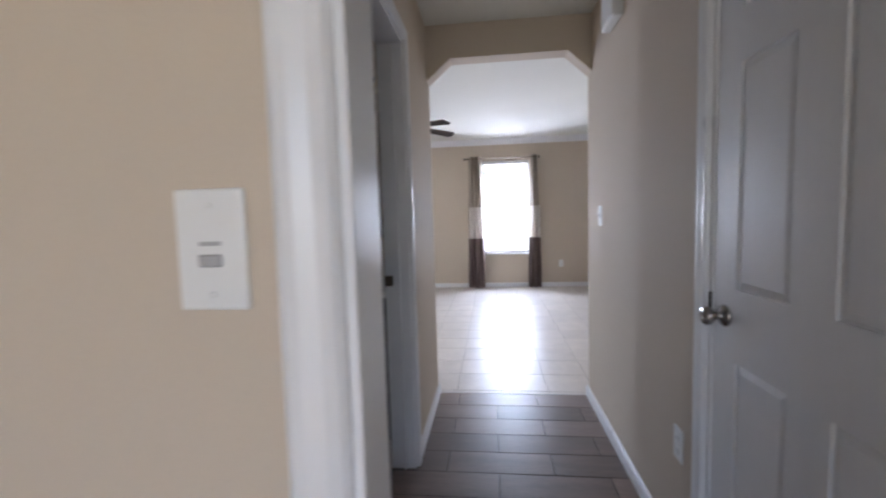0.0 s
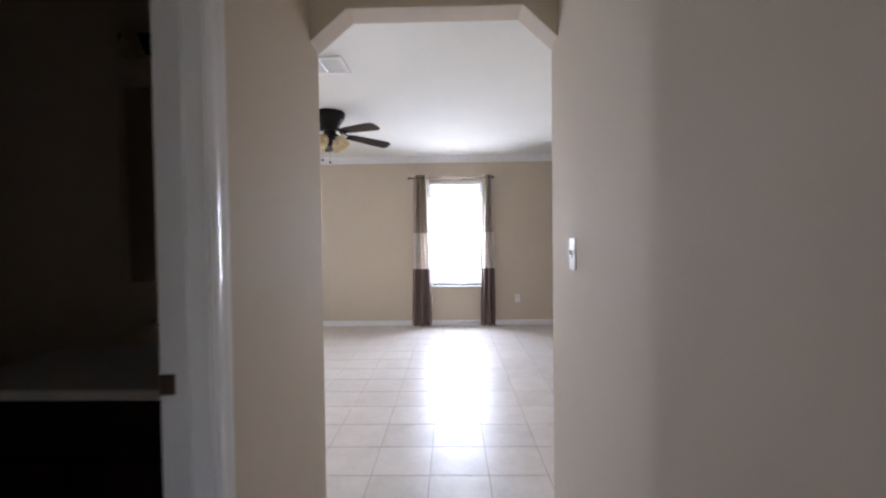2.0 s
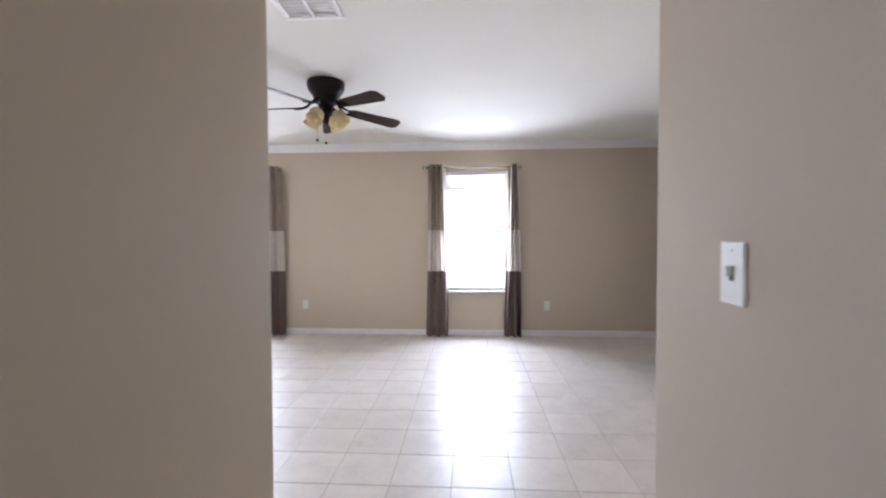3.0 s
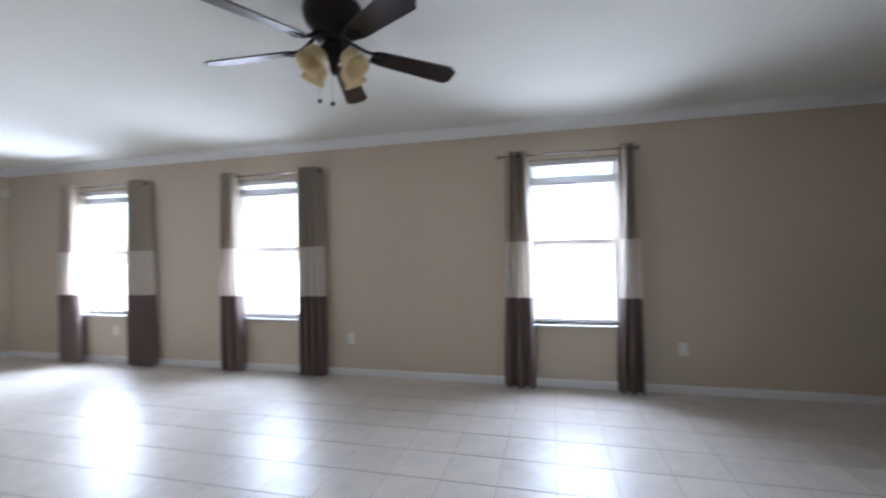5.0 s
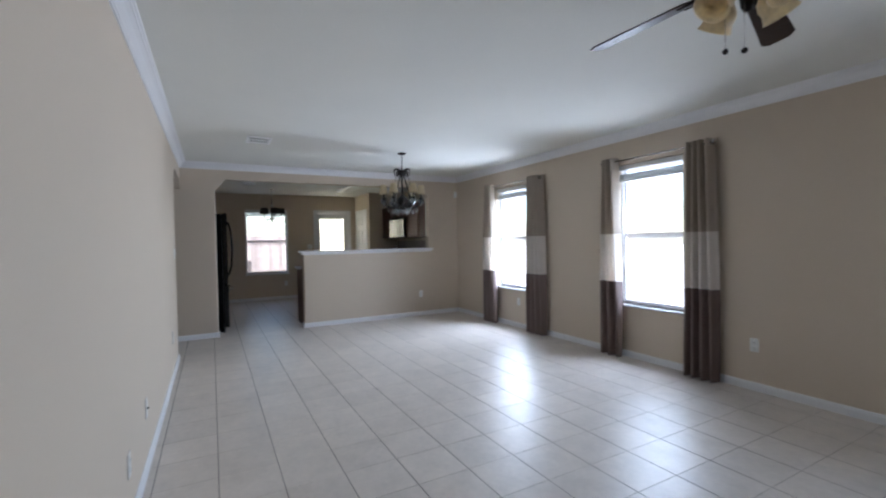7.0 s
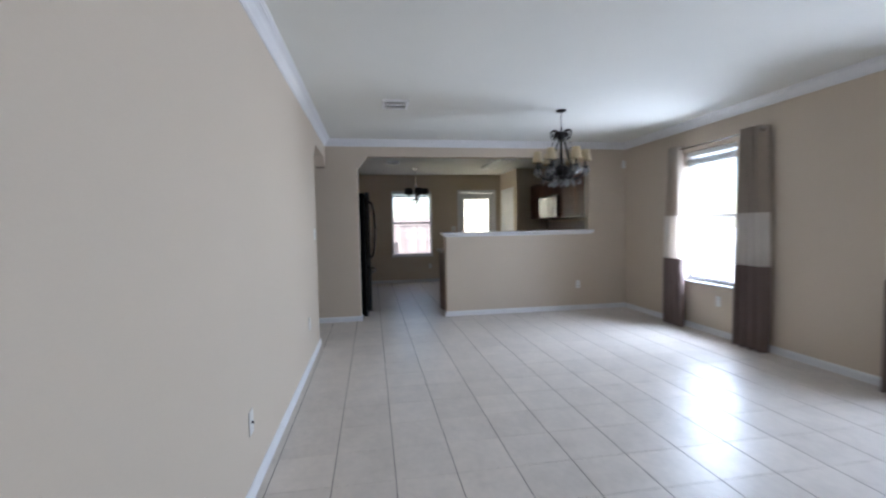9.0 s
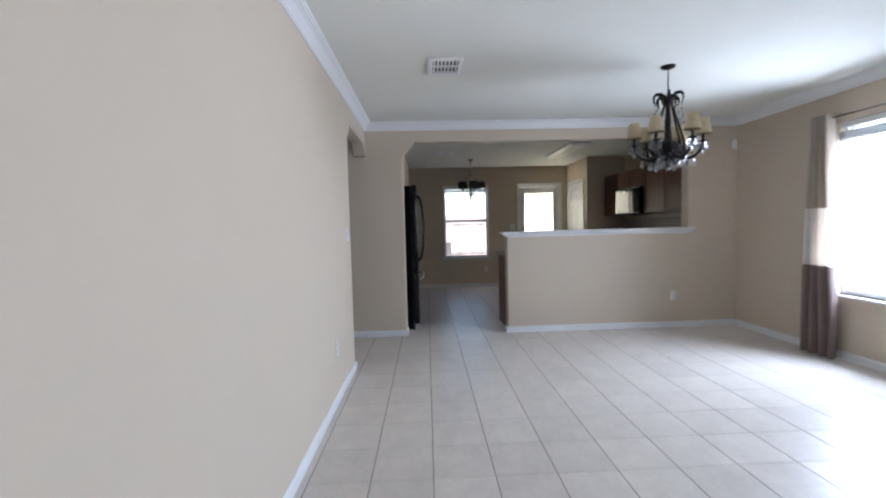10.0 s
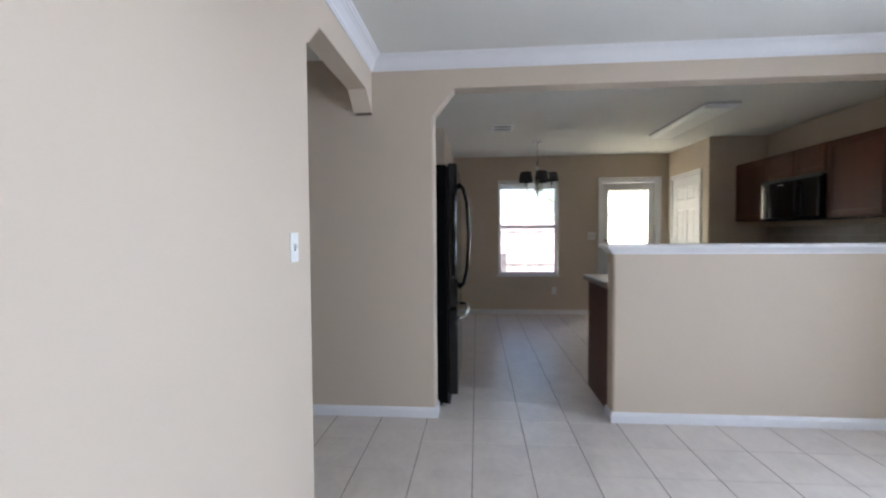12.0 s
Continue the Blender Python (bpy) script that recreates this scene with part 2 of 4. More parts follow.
def run(bm, p0, p1, normal, profile, z, m0=0, m1=0):
    """A moulding from p0 to p1 along a wall; profile of (out, up); m0, m1 cut the ends."""
    a, b, n = Vector((*p0, z)), Vector((*p1, z)), Vector((*normal, 0))
    d = (b - a).normalized()
    lo = [bm.verts.new(a + n * o + d * (o * m0) + Vector((0, 0, u))) for o, u in profile]
    hi = [bm.verts.new(b + n * o + d * (o * m1) + Vector((0, 0, u))) for o, u in profile]
    k = len(profile)
    bm.faces.new(lo)
    bm.faces.new(hi[::-1])
    for i in range(k):
        j = (i + 1) % k
        bm.faces.new((lo[j], lo[i], hi[i], hi[j]))
    return bm


def finish(bm, name, mat):
    bmesh.ops.recalc_face_normals(bm, faces=bm.faces)
    me = bpy.data.meshes.new(name)
    bm.to_mesh(me)
    bm.free()
    me.materials.append(mat)
    return me


def solid(name, bm, mat, label="", category="", kind="", group=""):
    return tagged(new(name, finish(bm, name, mat)), label, category, group, kind)


def thing(name, label, category, m=None, group="", kind=""):
    ob = new(name)
    ob.empty_display_size = 0.1
    if m is not None:
        ob.matrix_world = m
    return tagged(ob, label, category, group, kind)


def part(name, bm, mat, parent, label="", m=None):
    ob = new(name, finish(bm, name, mat))
    ob.parent = parent
    if m is not None:
        ob.matrix_basis = m
    if label:
        ob["label"] = label
    return ob


def B(*a, **k):
    return box(bmesh.new(), *a, **k)


# ---- walls ----
def structure(name, bm, mat, label, category="wall"):
    return solid(name, bm, mat, label, category, "structure")


def wall_with_windows(name, label, y0, y1, x0, x1, z1, holes):
    bm = bmesh.new()
    xs = x0
    for a, b, c, d in holes:
        box(bm, xs, a, y0, y1, 0, z1)
        box(bm, a, b, y0, y1, 0, c)
        box(bm, a, b, y0, y1, d, z1)
        xs = b
    box(bm, xs, x1, y0, y1, 0, z1)
    return structure(name, bm, M_WALL, label)


TAN = "tan painted drywall with light orange-peel texture"
wall_with_windows("wall_north", TAN + ", three tall windows", NY, NY + 0.15, KX - 0.15, 4.35, CZ,
                  [(a, b, WZ0, WZ1) for a, b in WINDOWS])

# south wall of the living room: passage opening, hall arch; rounded drywall corners
def rounded(x, y, sx, sy, r=0.019, n=5):
    """A quarter round at the corner (x, y) whose solid lies to the sx, sy side."""
    return [(x + sx * r * (1 - math.cos(k * math.pi / 2 / n)), y + sy * r * (1 - math.sin(k * math.pi / 2 / n))) for k in range(n + 1)]


FOOT = 2.083              # foot of the clipped corners
bm = bmesh.new()
prism(bm, [(PX - 0.13, CZ), (-5.98, CZ), (-5.98, FOOT), (-6.125, 2.215), (-6.95, 2.215), (PX, 2.10), (PX - 0.13, 2.10)], "y", SY - 0.125, SY)
prism(bm, [(-5.98, SY - 0.125)] + rounded(-5.98, SY, 1, -1) + rounded(HL, SY, -1, -1)[::-1] + [(HL, SY - 0.125)], "z", 0, FOOT)
prism(bm, [(HL, CZ), (HR, CZ), (HR, FOOT), (0.331, 2.213), (-0.389, 2.213), (HL, FOOT)], "y", SY - 0.125, SY)
prism(bm, [(HR, SY - 0.125)] + rounded(HR, SY, 1, -1) + [(1.64, SY), (1.64, SY - 0.125)], "z", 0, FOOT)
box(bm, -5.98, HL, SY - 0.125, SY, FOOT, CZ)
box(bm, HR, 1.64, SY - 0.125, SY, FOOT, CZ)
structure("wall_south", bm, M_WALL, TAN + " with clipped-corner openings")

# block beside the hall mouth and the far east end
structure("wall_east_block", prism(bmesh.new(), [(1.64, SY), (1.77, SY), (1.77, 4.725), (4.35, 4.725), (4.35, 4.855)] + rounded(1.64, 4.855, 1, -1)[::-1], "z", 0, CZ), M_WALL, TAN)
structure("wall_east", B(4.2, 4.35, 4.855, NY, 0, CZ), M_WALL, TAN)

# half wall, stub and header between living room and kitchen
bm = bmesh.new()
prism(bm, [(PX - 0.13, 6.235), (PX, 6.235)] + rounded(PX, 4.065, -1, 1) + rounded(PX - 0.13, 4.065, 1, 1)[::-1], "z", 0, 1.125)
box(bm, PX - 0.13, PX, 6.235, NY, 0, CZ)
prism(bm, [(2.882, CZ), (6.235, CZ), (6.235, 2.095), (6.085, 2.246), (3.015, 2.246), (2.882, 2.08)], "x", PX - 0.13, PX)
prism(bm, [(PX - 0.13, 0.9), (PX, 0.9)] + rounded(PX, 2.882, -1, -1) + rounded(PX - 0.13, 2.882, 1, -1)[::-1], "z", 0, 2.08)
box(bm, PX - 0.13, PX, SY, 2.882, 2.08, CZ)
box(bm, PX - 0.13, PX, 0.9, SY - 0.125, 2.08, CZ)
structure("wall_west", bm, M_WALL, TAN + ", half wall open to the kitchen")

# passage south of the living room
structure("wall_passage", prism(bmesh.new(), [(-5.98, SY - 0.125), (-5.98, 1.0), (PX, 1.0), (PX, 0.9), (-5.86, 0.9), (-5.86, SY - 0.125)], "z", 0, CZ), M_WALL, TAN)

# kitchen
bm = bmesh.new()
for ya, yb, za, zb in ((2.1, 3.50, 0, CZ), (3.50, 4.425, 0, 0.612), (3.50, 4.425, 2.10, CZ), (4.425, 5.085, 0, CZ), (5.085, 5.895, 2.055, CZ), (5.895, NY, 0, CZ)):
    box(bm, KX - 0.15, KX, ya, yb, za, zb)
structure("wall_kitchen_west", bm, M_WALL, TAN + ", window and back door")
structure("wall_kitchen_north", B(-9.84, PX - 0.13, KN, NY, 0, CZ), M_WALL, TAN)
structure("wall_kitchen_south", prism(bmesh.new(), [(PX - 0.13, 2.1), (PX - 0.13, 2.22), (-9.04, 2.22), (-9.04, 2.80), (KX, 2.80), (KX, 2.1)], "z", 0, CZ), M_WALL, TAN)
bm = bmesh.new()
for xa, xb, za in ((KX, -10.83, 0), (-10.83, -10.07, 2.035), (-10.07, -9.84, 0)):
    box(bm, xa, xb, 6.07, 6.18, za, CZ)
box(bm, -9.95, -9.84, 6.18, NY, 0, CZ)
structure("wall_pantry", bm, M_WALL, TAN + " round the pantry")

# hall
bm = bmesh.new()
for ya, yb, za in ((0.045, 0.105, 0), (0.105, 0.715, 2.04), (0.715, 0.975, 0), (0.975, 1.57, 2.04), (1.57, SY - 0.125, 0)):
    box(bm, HL - 0.12, HL, ya, yb, za, HZ)
structure("wall_hall_west", bm, M_WALL, TAN)
bm = bmesh.new()
for ya, yb, za in ((0.045, 0.099, 0), (0.099, 0.88, 2.04), (0.88, SY - 0.125, 0)):
    box(bm, HR, HR + 0.12, ya, yb, za, HZ)
structure("wall_hall_east", bm, M_WALL, TAN)

# bedroom behind, bathroom and closets, plainly closed
bm = bmesh.new()
box(bm, -2.6, -0.287, -0.05, 0.045, 0, CZ)
box(bm, -0.287, 0.47, -0.05, 0.045, 2.04, CZ)
box(bm, 0.47, 2.4, -0.05, 0.045, 0, CZ)
structure("wall_bedroom_north", bm, M_WALL, TAN + " with the bedroom doorway")
bm = bmesh.new()
box(bm, -2.7, -2.6, -3.2, 0.045, 0, CZ)
box(bm, 2.4, 2.5, -3.2, 0.045, 0, CZ)
# south side has an assumed opening, out of view, for the added lamp
for xa, xb, za, zb in ((-2.6, -0.6, 0, CZ), (-0.6, 0.9, 0, 0.6), (-0.6, 0.9, 2.1, CZ), (0.9, 2.4, 0, CZ)):
    box(bm, xa, xb, -3.2, -3.1, za, zb)
structure("wall_bedroom", bm, M_WALL, TAN)
bm = bmesh.new()
box(bm, -2.5, -2.4, 0.045, SY - 0.125, 0, CZ)
box(bm, -2.4, HL - 0.12, 0.80, 0.90, 0, CZ)
structure("wall_bathroom", bm, M_WALL, TAN)
structure("wall_closet", B(1.2, 1.3, 0.045, SY - 0.125, 0, CZ), M_WALL, TAN)

# ceilings
WHITE_C = "flat white textured drywall ceiling"
bm = bmesh.new()
box(bm, PX - 0.06, 4.35, SY - 0.06, NY + 0.15, CZ, CZ + 0.12)
box(bm, KX - 0.15, PX - 0.06, 2.1, NY + 0.15, CZ, CZ + 0.12)
box(bm, PX - 0.13, -5.86, 0.9, SY - 0.06, CZ, CZ + 0.12)
structure("ceiling", bm, M_CEIL, WHITE_C, "ceiling")
structure("ceiling_hall", B(HL, HR, 0.045, SY - 0.125, HZ, HZ + 0.15), M_CEIL, WHITE_C, "ceiling")
bm = bmesh.new()
box(bm, -2.7, 2.5, -3.2, 0.045, CZ, CZ + 0.12)
box(bm, -2.5, HL, 0.045, SY - 0.06, CZ, CZ + 0.12)
box(bm, HR, 2.5, 0.045, SY - 0.06, CZ, CZ + 0.12)
structure("ceiling_bedroom", bm, M_CEIL, WHITE_C, "ceiling")

# ---- trim ----
CROWN = [(0, -0.090), (0.009, -0.090), (0.011, -0.082), (0.017, -0.078), (0.019, -0.070), (0.028, -0.056), (0.042, -0.036), (0.058, -0.023), (0.066, -0.020), (0.068, -0.013), (0.077, -0.010), (0.080, 0), (0, 0)]
BASE = [(0, 0), (0.013, 0), (0.013, 0.050), (0.010, 0.057), (0.0085, 0.064), (0.003, 0.070), (0, 0.070)]


def trim(name, label, runs, profile, z):
    for p0, p1, n, m0, m1 in runs:
        solid(name, run(bmesh.new(), p0, p1, n, profile, z, m0, m1), M_TRIM, label, "trim", "structure")


trim("crown_molding", "glossy white crown molding at the ceiling", [
    ((PX, NY), (4.2, NY), (0, -1), 1, -1), ((PX, SY), (PX, NY), (1, 0), 1, -1), ((PX, SY), (1.64, SY), (0, 1), 1, -1),
    ((1.64, SY), (1.64, 4.855), (-1, 0), 1, 1), ((1.64, 4.855), (4.2, 4.855), (0, 1), -1, -1), ((4.2, 4.855), (4.2, NY), (-1, 0), 1, -1)], CROWN, CZ)
trim("baseboard", "white painted wood baseboard on the tile floor", [
    ((PX, NY), (4.2, NY), (0, -1), 1, -1), ((PX, 4.065), (PX, NY), (1, 0), -1, -1), ((PX, 1.0), (PX, 2.882), (1, 0), 1, 1),
    ((-5.98, SY), (HL, SY), (0, 1), -1, 1), ((HR, SY), (1.64, SY), (0, 1), -1, -1),
    ((1.64, SY), (1.64, 4.855), (-1, 0), 1, 1), ((1.64, 4.855), (4.2, 4.855), (0, 1), -1, -1), ((4.2, 4.855), (4.2, NY), (-1, 0), 1, -1),
    ((PX - 0.13, 2.882), (PX, 2.882), (0, 1), -1, 1), ((PX - 0.13, 4.065), (PX, 4.065), (0, -1), 0, 1),
    ((-5.98, 1.0), (-5.98, SY), (-1, 0), 1, 1), ((PX, 1.0), (-5.98, 1.0), (0, 1), 1, -1),
    ((KX, 2.80), (KX, 5.022), (1, 0), 1, 0), ((KX, 2.80), (-9.04, 2.80), (0, 1), 1, 1), ((-9.04, 2.22), (-9.04, 2.80), (1, 0), 1, 1),
    ((HL, 1.632), (HL, SY), (1, 0), 0, 1), ((HL, 0.777), (HL, 0.913), (1, 0), 0, 0), ((HR, 0.942), (HR, SY), (-1, 0), 0, 1)], BASE, 0)

# moulded cap on the half wall
bm = bmesh.new()
box(bm, PX - 0.18, PX + 0.052, 4.015, 6.30, 1.167, 1.190, bevel=0.006, seg=2)
capp = [(0, 0.0), (0.010, 0.0), (0.013, 0.010), (0.024, 0.022), (0.031, 0.027), (0.036, 0.036), (0, 0.036)]
run(bm, (PX, 4.065), (PX, 6.27), (1, 0), capp, 1.131, -1, 1)
run(bm, (PX - 0.13, 4.065), (PX, 4.065), (0, -1), capp, 1.131, -1, 1)
box(bm, PX - 0.129, PX - 0.001, 4.066, 6.234, 1.125, 1.167)
solid("half_wall_cap", bm, M_TRIM, "white moulded wooden cap on the half wall", "trim", "structure")


def casing(name, axis, face, out, a0, a1, h, w=0.06):
    """Door casing on a wall face; axis is the way the wall runs; out is +1 or -1."""
    prof = [(0, 0), (0.010, 0), (0.016, 0.006), (0.013, 0.022), (0.017, 0.040), (0.017, w - 0.008), (0.012, w), (0, w)]
    bm = bmesh.new()
    loops = []
    for s, z, k in ((a0, 0, (-1, 0)), (a0, h, (-1, 1)), (a1, h, (1, 1)), (a1, 0, (1, 0))):
        ring = []
        for o, u in prof:
            along, up = s + k[0] * u, z + k[1] * u
            f = face + out * o
            ring.append(bm.verts.new((f, along, up) if axis == "y" else (along, f, up)))
        loops.append(ring)
    for a, b in zip(loops, loops[1:]):
        for i in range(len(prof)):
            j = (i + 1) % len(prof)
            bm.faces.new((a[i], a[j], b[j], b[i]))
    bm.faces.new(loops[0])
    bm.faces.new(loops[-1][::-1])
    return solid(name, bm, M_TRIM, "white painted moulded door casing", "trim", "structure")


def jamb(name, axis, f0, f1, a0, a1, h, t=0.018):
    bm = bmesh.new()
    for p in ((a0, a0 + t, 0, h), (a1 - t, a1, 0, h), (a0 + t, a1 - t, h - t, h)):
        if axis == "y":
            box(bm, f0, f1, p[0], p[1], p[2], p[3])
        else:
            box(bm, p[0], p[1], f0, f1, p[2], p[3])
    return solid(name, bm, M_TRIM, "white painted door jamb", "trim", "structure")


# ---- doors ----
def knob(parent, m, mat=M_NICKEL):
    k = part("door_handle", lathe(bmesh.new(), [(0.0, 0), (0.032, 0), (0.033, 0.004), (0.028, 0.010), (0.013, 0.014), (0.011, 0.032), (0.020, 0.037), (0.027, 0.046), (0.028, 0.056), (0.022, 0.064), (0, 0.066)], seg=24), mat, parent, "round satin nickel knob", m @ Matrix.Scale(0.92, 4))
    return k


def panel_door(name, label, w, h, m, knob_at, hinge_at, knob_z=0.93, rows=((0.20, 0.815), (1.01, 1.585), (1.71, 1.90)), stile=0.11, mull=0.11):
    """A moulded six-panel leaf; local x across, y through (front at -y), z up."""
    t = 0.035
    d = thing(name, label, "door", m, kind="structure")
    pw = (w - 2 * stile - mull) / 2
    cols = ((stile, stile + pw), (stile + pw + mull, w - stile))
    bm = bmesh.new()
    box(bm, 0, w, 0.008, t - 0.008, 0, h)
    zs = [0] + [z for r in rows for z in r] + [h]
    for y0, y1 in ((0, 0.008), (t - 0.008, t)):
        box(bm, 0, stile, y0, y1, 0, h)
        box(bm, w - stile, w, y0, y1, 0, h)
        for z0, z1 in zip(zs[::2], zs[1::2]):
            box(bm, stile, w - stile, y0, y1, z0, z1)
        for z0, z1 in rows:
            box(bm, stile + pw, stile + pw + mull, y0, y1, z0, z1)
    leaf = part("leaf", bm, M_DOOR, d)
    for c0, c1 in cols:
        for z0, z1 in rows:
            bm = bmesh.new()
            g = 0.022
            for ya, yb in ((0.0085, 0.002), (t - 0.0085, t - 0.002)):
                lo = [bm.verts.new((x, ya, z)) for x, z in ((c0 + 0.004, z0 + 0.004), (c1 - 0.004, z0 + 0.004), (c1 - 0.004, z1 - 0.004), (c0 + 0.004, z1 - 0.004))]
                hi = [bm.verts.new((x, yb, z)) for x, z in ((c0 + g, z0 + g), (c1 - g, z0 + g), (c1 - g, z1 - g), (c0 + g, z1 - g))]
                bm.faces.new(hi)
                for i in range(4):
                    bm.faces.new((lo[i], lo[(i + 1) % 4], hi[(i + 1) % 4], hi[i]))
            part("panel", bm, M_DOOR, leaf)
    knob(d, pose(knob_at, 0, knob_z, 90, 0, 0))
    e = -0.012 if knob_at < w / 2 else w + 0.001
    part("latch_plate", B(e, e + 0.011, -0.010, 0.004, knob_z + 0.005, knob_z + 0.055, bevel=0.001), M_BRONZE, d, "dark latch strike lip")
    for z in (0.2, 1.0, 1.8):
        part("hinge", lathe(bmesh.new(), [(0, 0), (0.006, 0), (0.006, 0.09), (0, 0.09)], pose(hinge_at, -0.004, z), 10), M_NICKEL, d, "small nickel hinge barrel")
    return d


# right of the hall: closed closet door
panel_door("door_1", "closed white six-panel closet door with nickel knob", 0.745, 2.02, pose(HR + 0.006, 0.862, 0.008, 0, 0, -90), 0.06, 0.749, mull=0.125)
jamb("door_jamb", "y", HR, HR + 0.12, 0.099, 0.88, 2.04)
casing("door_casing", "y", HR, -1, 0.099, 0.88, 2.04)
# left of the hall: closed narrow door
panel_door("door_2", "closed white narrow panelled hall door with nickel knob", 0.574, 2.02, pose(HL - 0.006, 0.123, 0.008, 0, 0, 90), 0.532, -0.003, 0.905, stile=0.10, mull=0.09)
jamb("door_jamb", "y", HL - 0.12, HL, 0.105, 0.715, 2.04)
casing("door_casing", "y", HL, 1, 0.105, 0.715, 2.04)
# open bathroom doorway
jb = jamb("door_jamb", "y", HL - 0.12, HL, 0.975, 1.57, 2.04)
part("strike_plate", B(HL - 0.120, HL - 0.082, 1.5485, 1.5515, 0.905, 0.955, bevel=0.001), M_NICKEL, jb, "dull metal strike plate")
part("door_stop", B(HL - 0.06, HL - 0.045, 1.542, 1.552, 0, 2.02), M_TRIM, jb)
casing("door_casing", "y", HL, 1, 0.975, 1.57, 2.04)
# bedroom doorway
jamb("door_jamb", "x", -0.05, 0.045, -0.287, 0.47, 2.04, 0.010)
casing("door_casing", "x", -0.05, -1, -0.287, 0.47, 2.04)
# pantry door
panel_door("door_3", "closed white six-panel pantry door", 0.724, 2.02, pose(-10.812, 6.072, 0.008, 0, 0, 0), 0.06, 0.728)
jamb("door_jamb", "x", 6.07, 6.18, -10.83, -10.07, 2.035)
casing("door_casing", "x", 6.07, -1, -10.83, -10.07, 2.035)

# back door with a glazed upper part
d4 = thing("door_4", "white back door with a large bright glass light", "door", pose(KX - 0.03, 5.103, 0.012, 0, 0, 90), kind="structure")
bm = bmesh.new()
w4, g0, g1, gz0, gz1 = 0.774, 0.085, 0.675, 0.98, 1.905
for a in ((0, g0, 0, 2.02), (g1, w4, 0, 2.02), (g0, g1, 0, gz0), (g0, g1, gz1, 2.02)):
    box(bm, a[0], a[1], 0, 0.04, a[2], a[3])
part("leaf", bm, M_DOOR, d4)
bm = bmesh.new()
for a in ((g0 - 0.03, g0, gz0 - 0.03, gz1 + 0.03), (g1, g1 + 0.03, gz0 - 0.03, gz1 + 0.03), (g0, g1, gz0 - 0.03, gz0), (g0, g1, gz1, gz1 + 0.03)):
    box(bm, a[0], a[1], -0.010, -0.001, a[2], a[3], bevel=0.003)
part("glass_frame", bm, M_DOOR, d4)
pane = part("pane", B(g0, g1, 0.018, 0.022, gz0, gz1), M_GLASS, d4)
pane.visible_shadow = False
part("door_handle", tube(bmesh.new(), [(0.055, 0, 1.0), (0.055, -0.05, 1.0), (0.07, -0.058, 1.0), (0.17, -0.058, 0.995)], 0.010), M_NICKEL, d4, "nickel lever handle")
part("deadbolt", lathe(bmesh.new(), [(0, 0), (0.028, 0), (0.026, 0.014), (0, 0.016)], pose(0.055, 0, 1.14, 90, 0, 0)), M_NICKEL, d4)
db = part("door_blind", B(g0 + 0.01, g1 - 0.01, 0.027, 0.031, gz1 - 0.03, gz1 - 0.002), M_BLIND, d4, "closed white blind inside the door glass")
for i in range(36):
    z = gz0 + 0.008 + i * 0.0247
    part("slat", B(g0 + 0.006, g1 - 0.006, -0.0005, 0.0005, 0, 0.0265, m=pose(0, 0.029, z, 12, 0, 0)), M_DOOR_BLIND, db)
jamb("door_jamb", "y", KX - 0.15, KX, 5.085, 5.895, 2.055)
casing("door_casing", "y", KX, 1, 5.085, 5.895, 2.055)


# ---- windows ----
def sash_window(name, label, w, z0, z1, m, mid):
    """Single-hung white window; local x across, y outward from the wall face, z up."""
    win = thing(name, label, "window", m, kind="structure")
    h = z1 - z0
    f = 0.022
    bm = bmesh.new()
    for a in ((0, f, 0, h), (w - f, w, 0, h), (f, w - f, 0, f), (f, w - f, h - f, h)):
        box(bm, a[0], a[1], 0.085, 0.145, a[2], a[3])
    part("window_frame", bm, M_VINYL, win)
    k = mid - z0
    for nm, a, b, y in (("lower_sash", f, k + 0.026, 0.095), ("upper_sash", k - 0.026, h - f, 0.118)):
        bm = bmesh.new()
        s = 0.019
        for q in ((f, f + s, a, b), (w - f - s, w - f, a, b), (f + s, w - f - s, a, a + s), (f + s, w - f - s, b - s - 0.012, b)):
            box(bm, q[0], q[1], y, y + 0.022, q[2], q[3])
        sash = part(nm, bm, M_VINYL, win)
        p = part("pane", B(f + s, w - f - s, y + 0.009, y + 0.013, a + s, b - s), M_GLASS, sash)
        p.visible_shadow = False
    part("lock", B(w / 2 - 0.025, w / 2 + 0.025, 0.082, 0.096, k + 0.012, k + 0.028, bevel=0.004), M_TRIM, win)
    bm = box(bmesh.new(), -0.03, w + 0.03, -0.035, 0.0, -0.022, 0.0, bevel=0.005)
    box(bm, 0.001, w - 0.001, 0.0, 0.085, -0.022, 0.0)
    part("window_sill", bm, M_TRIM, win, "white painted sill board")
    return win


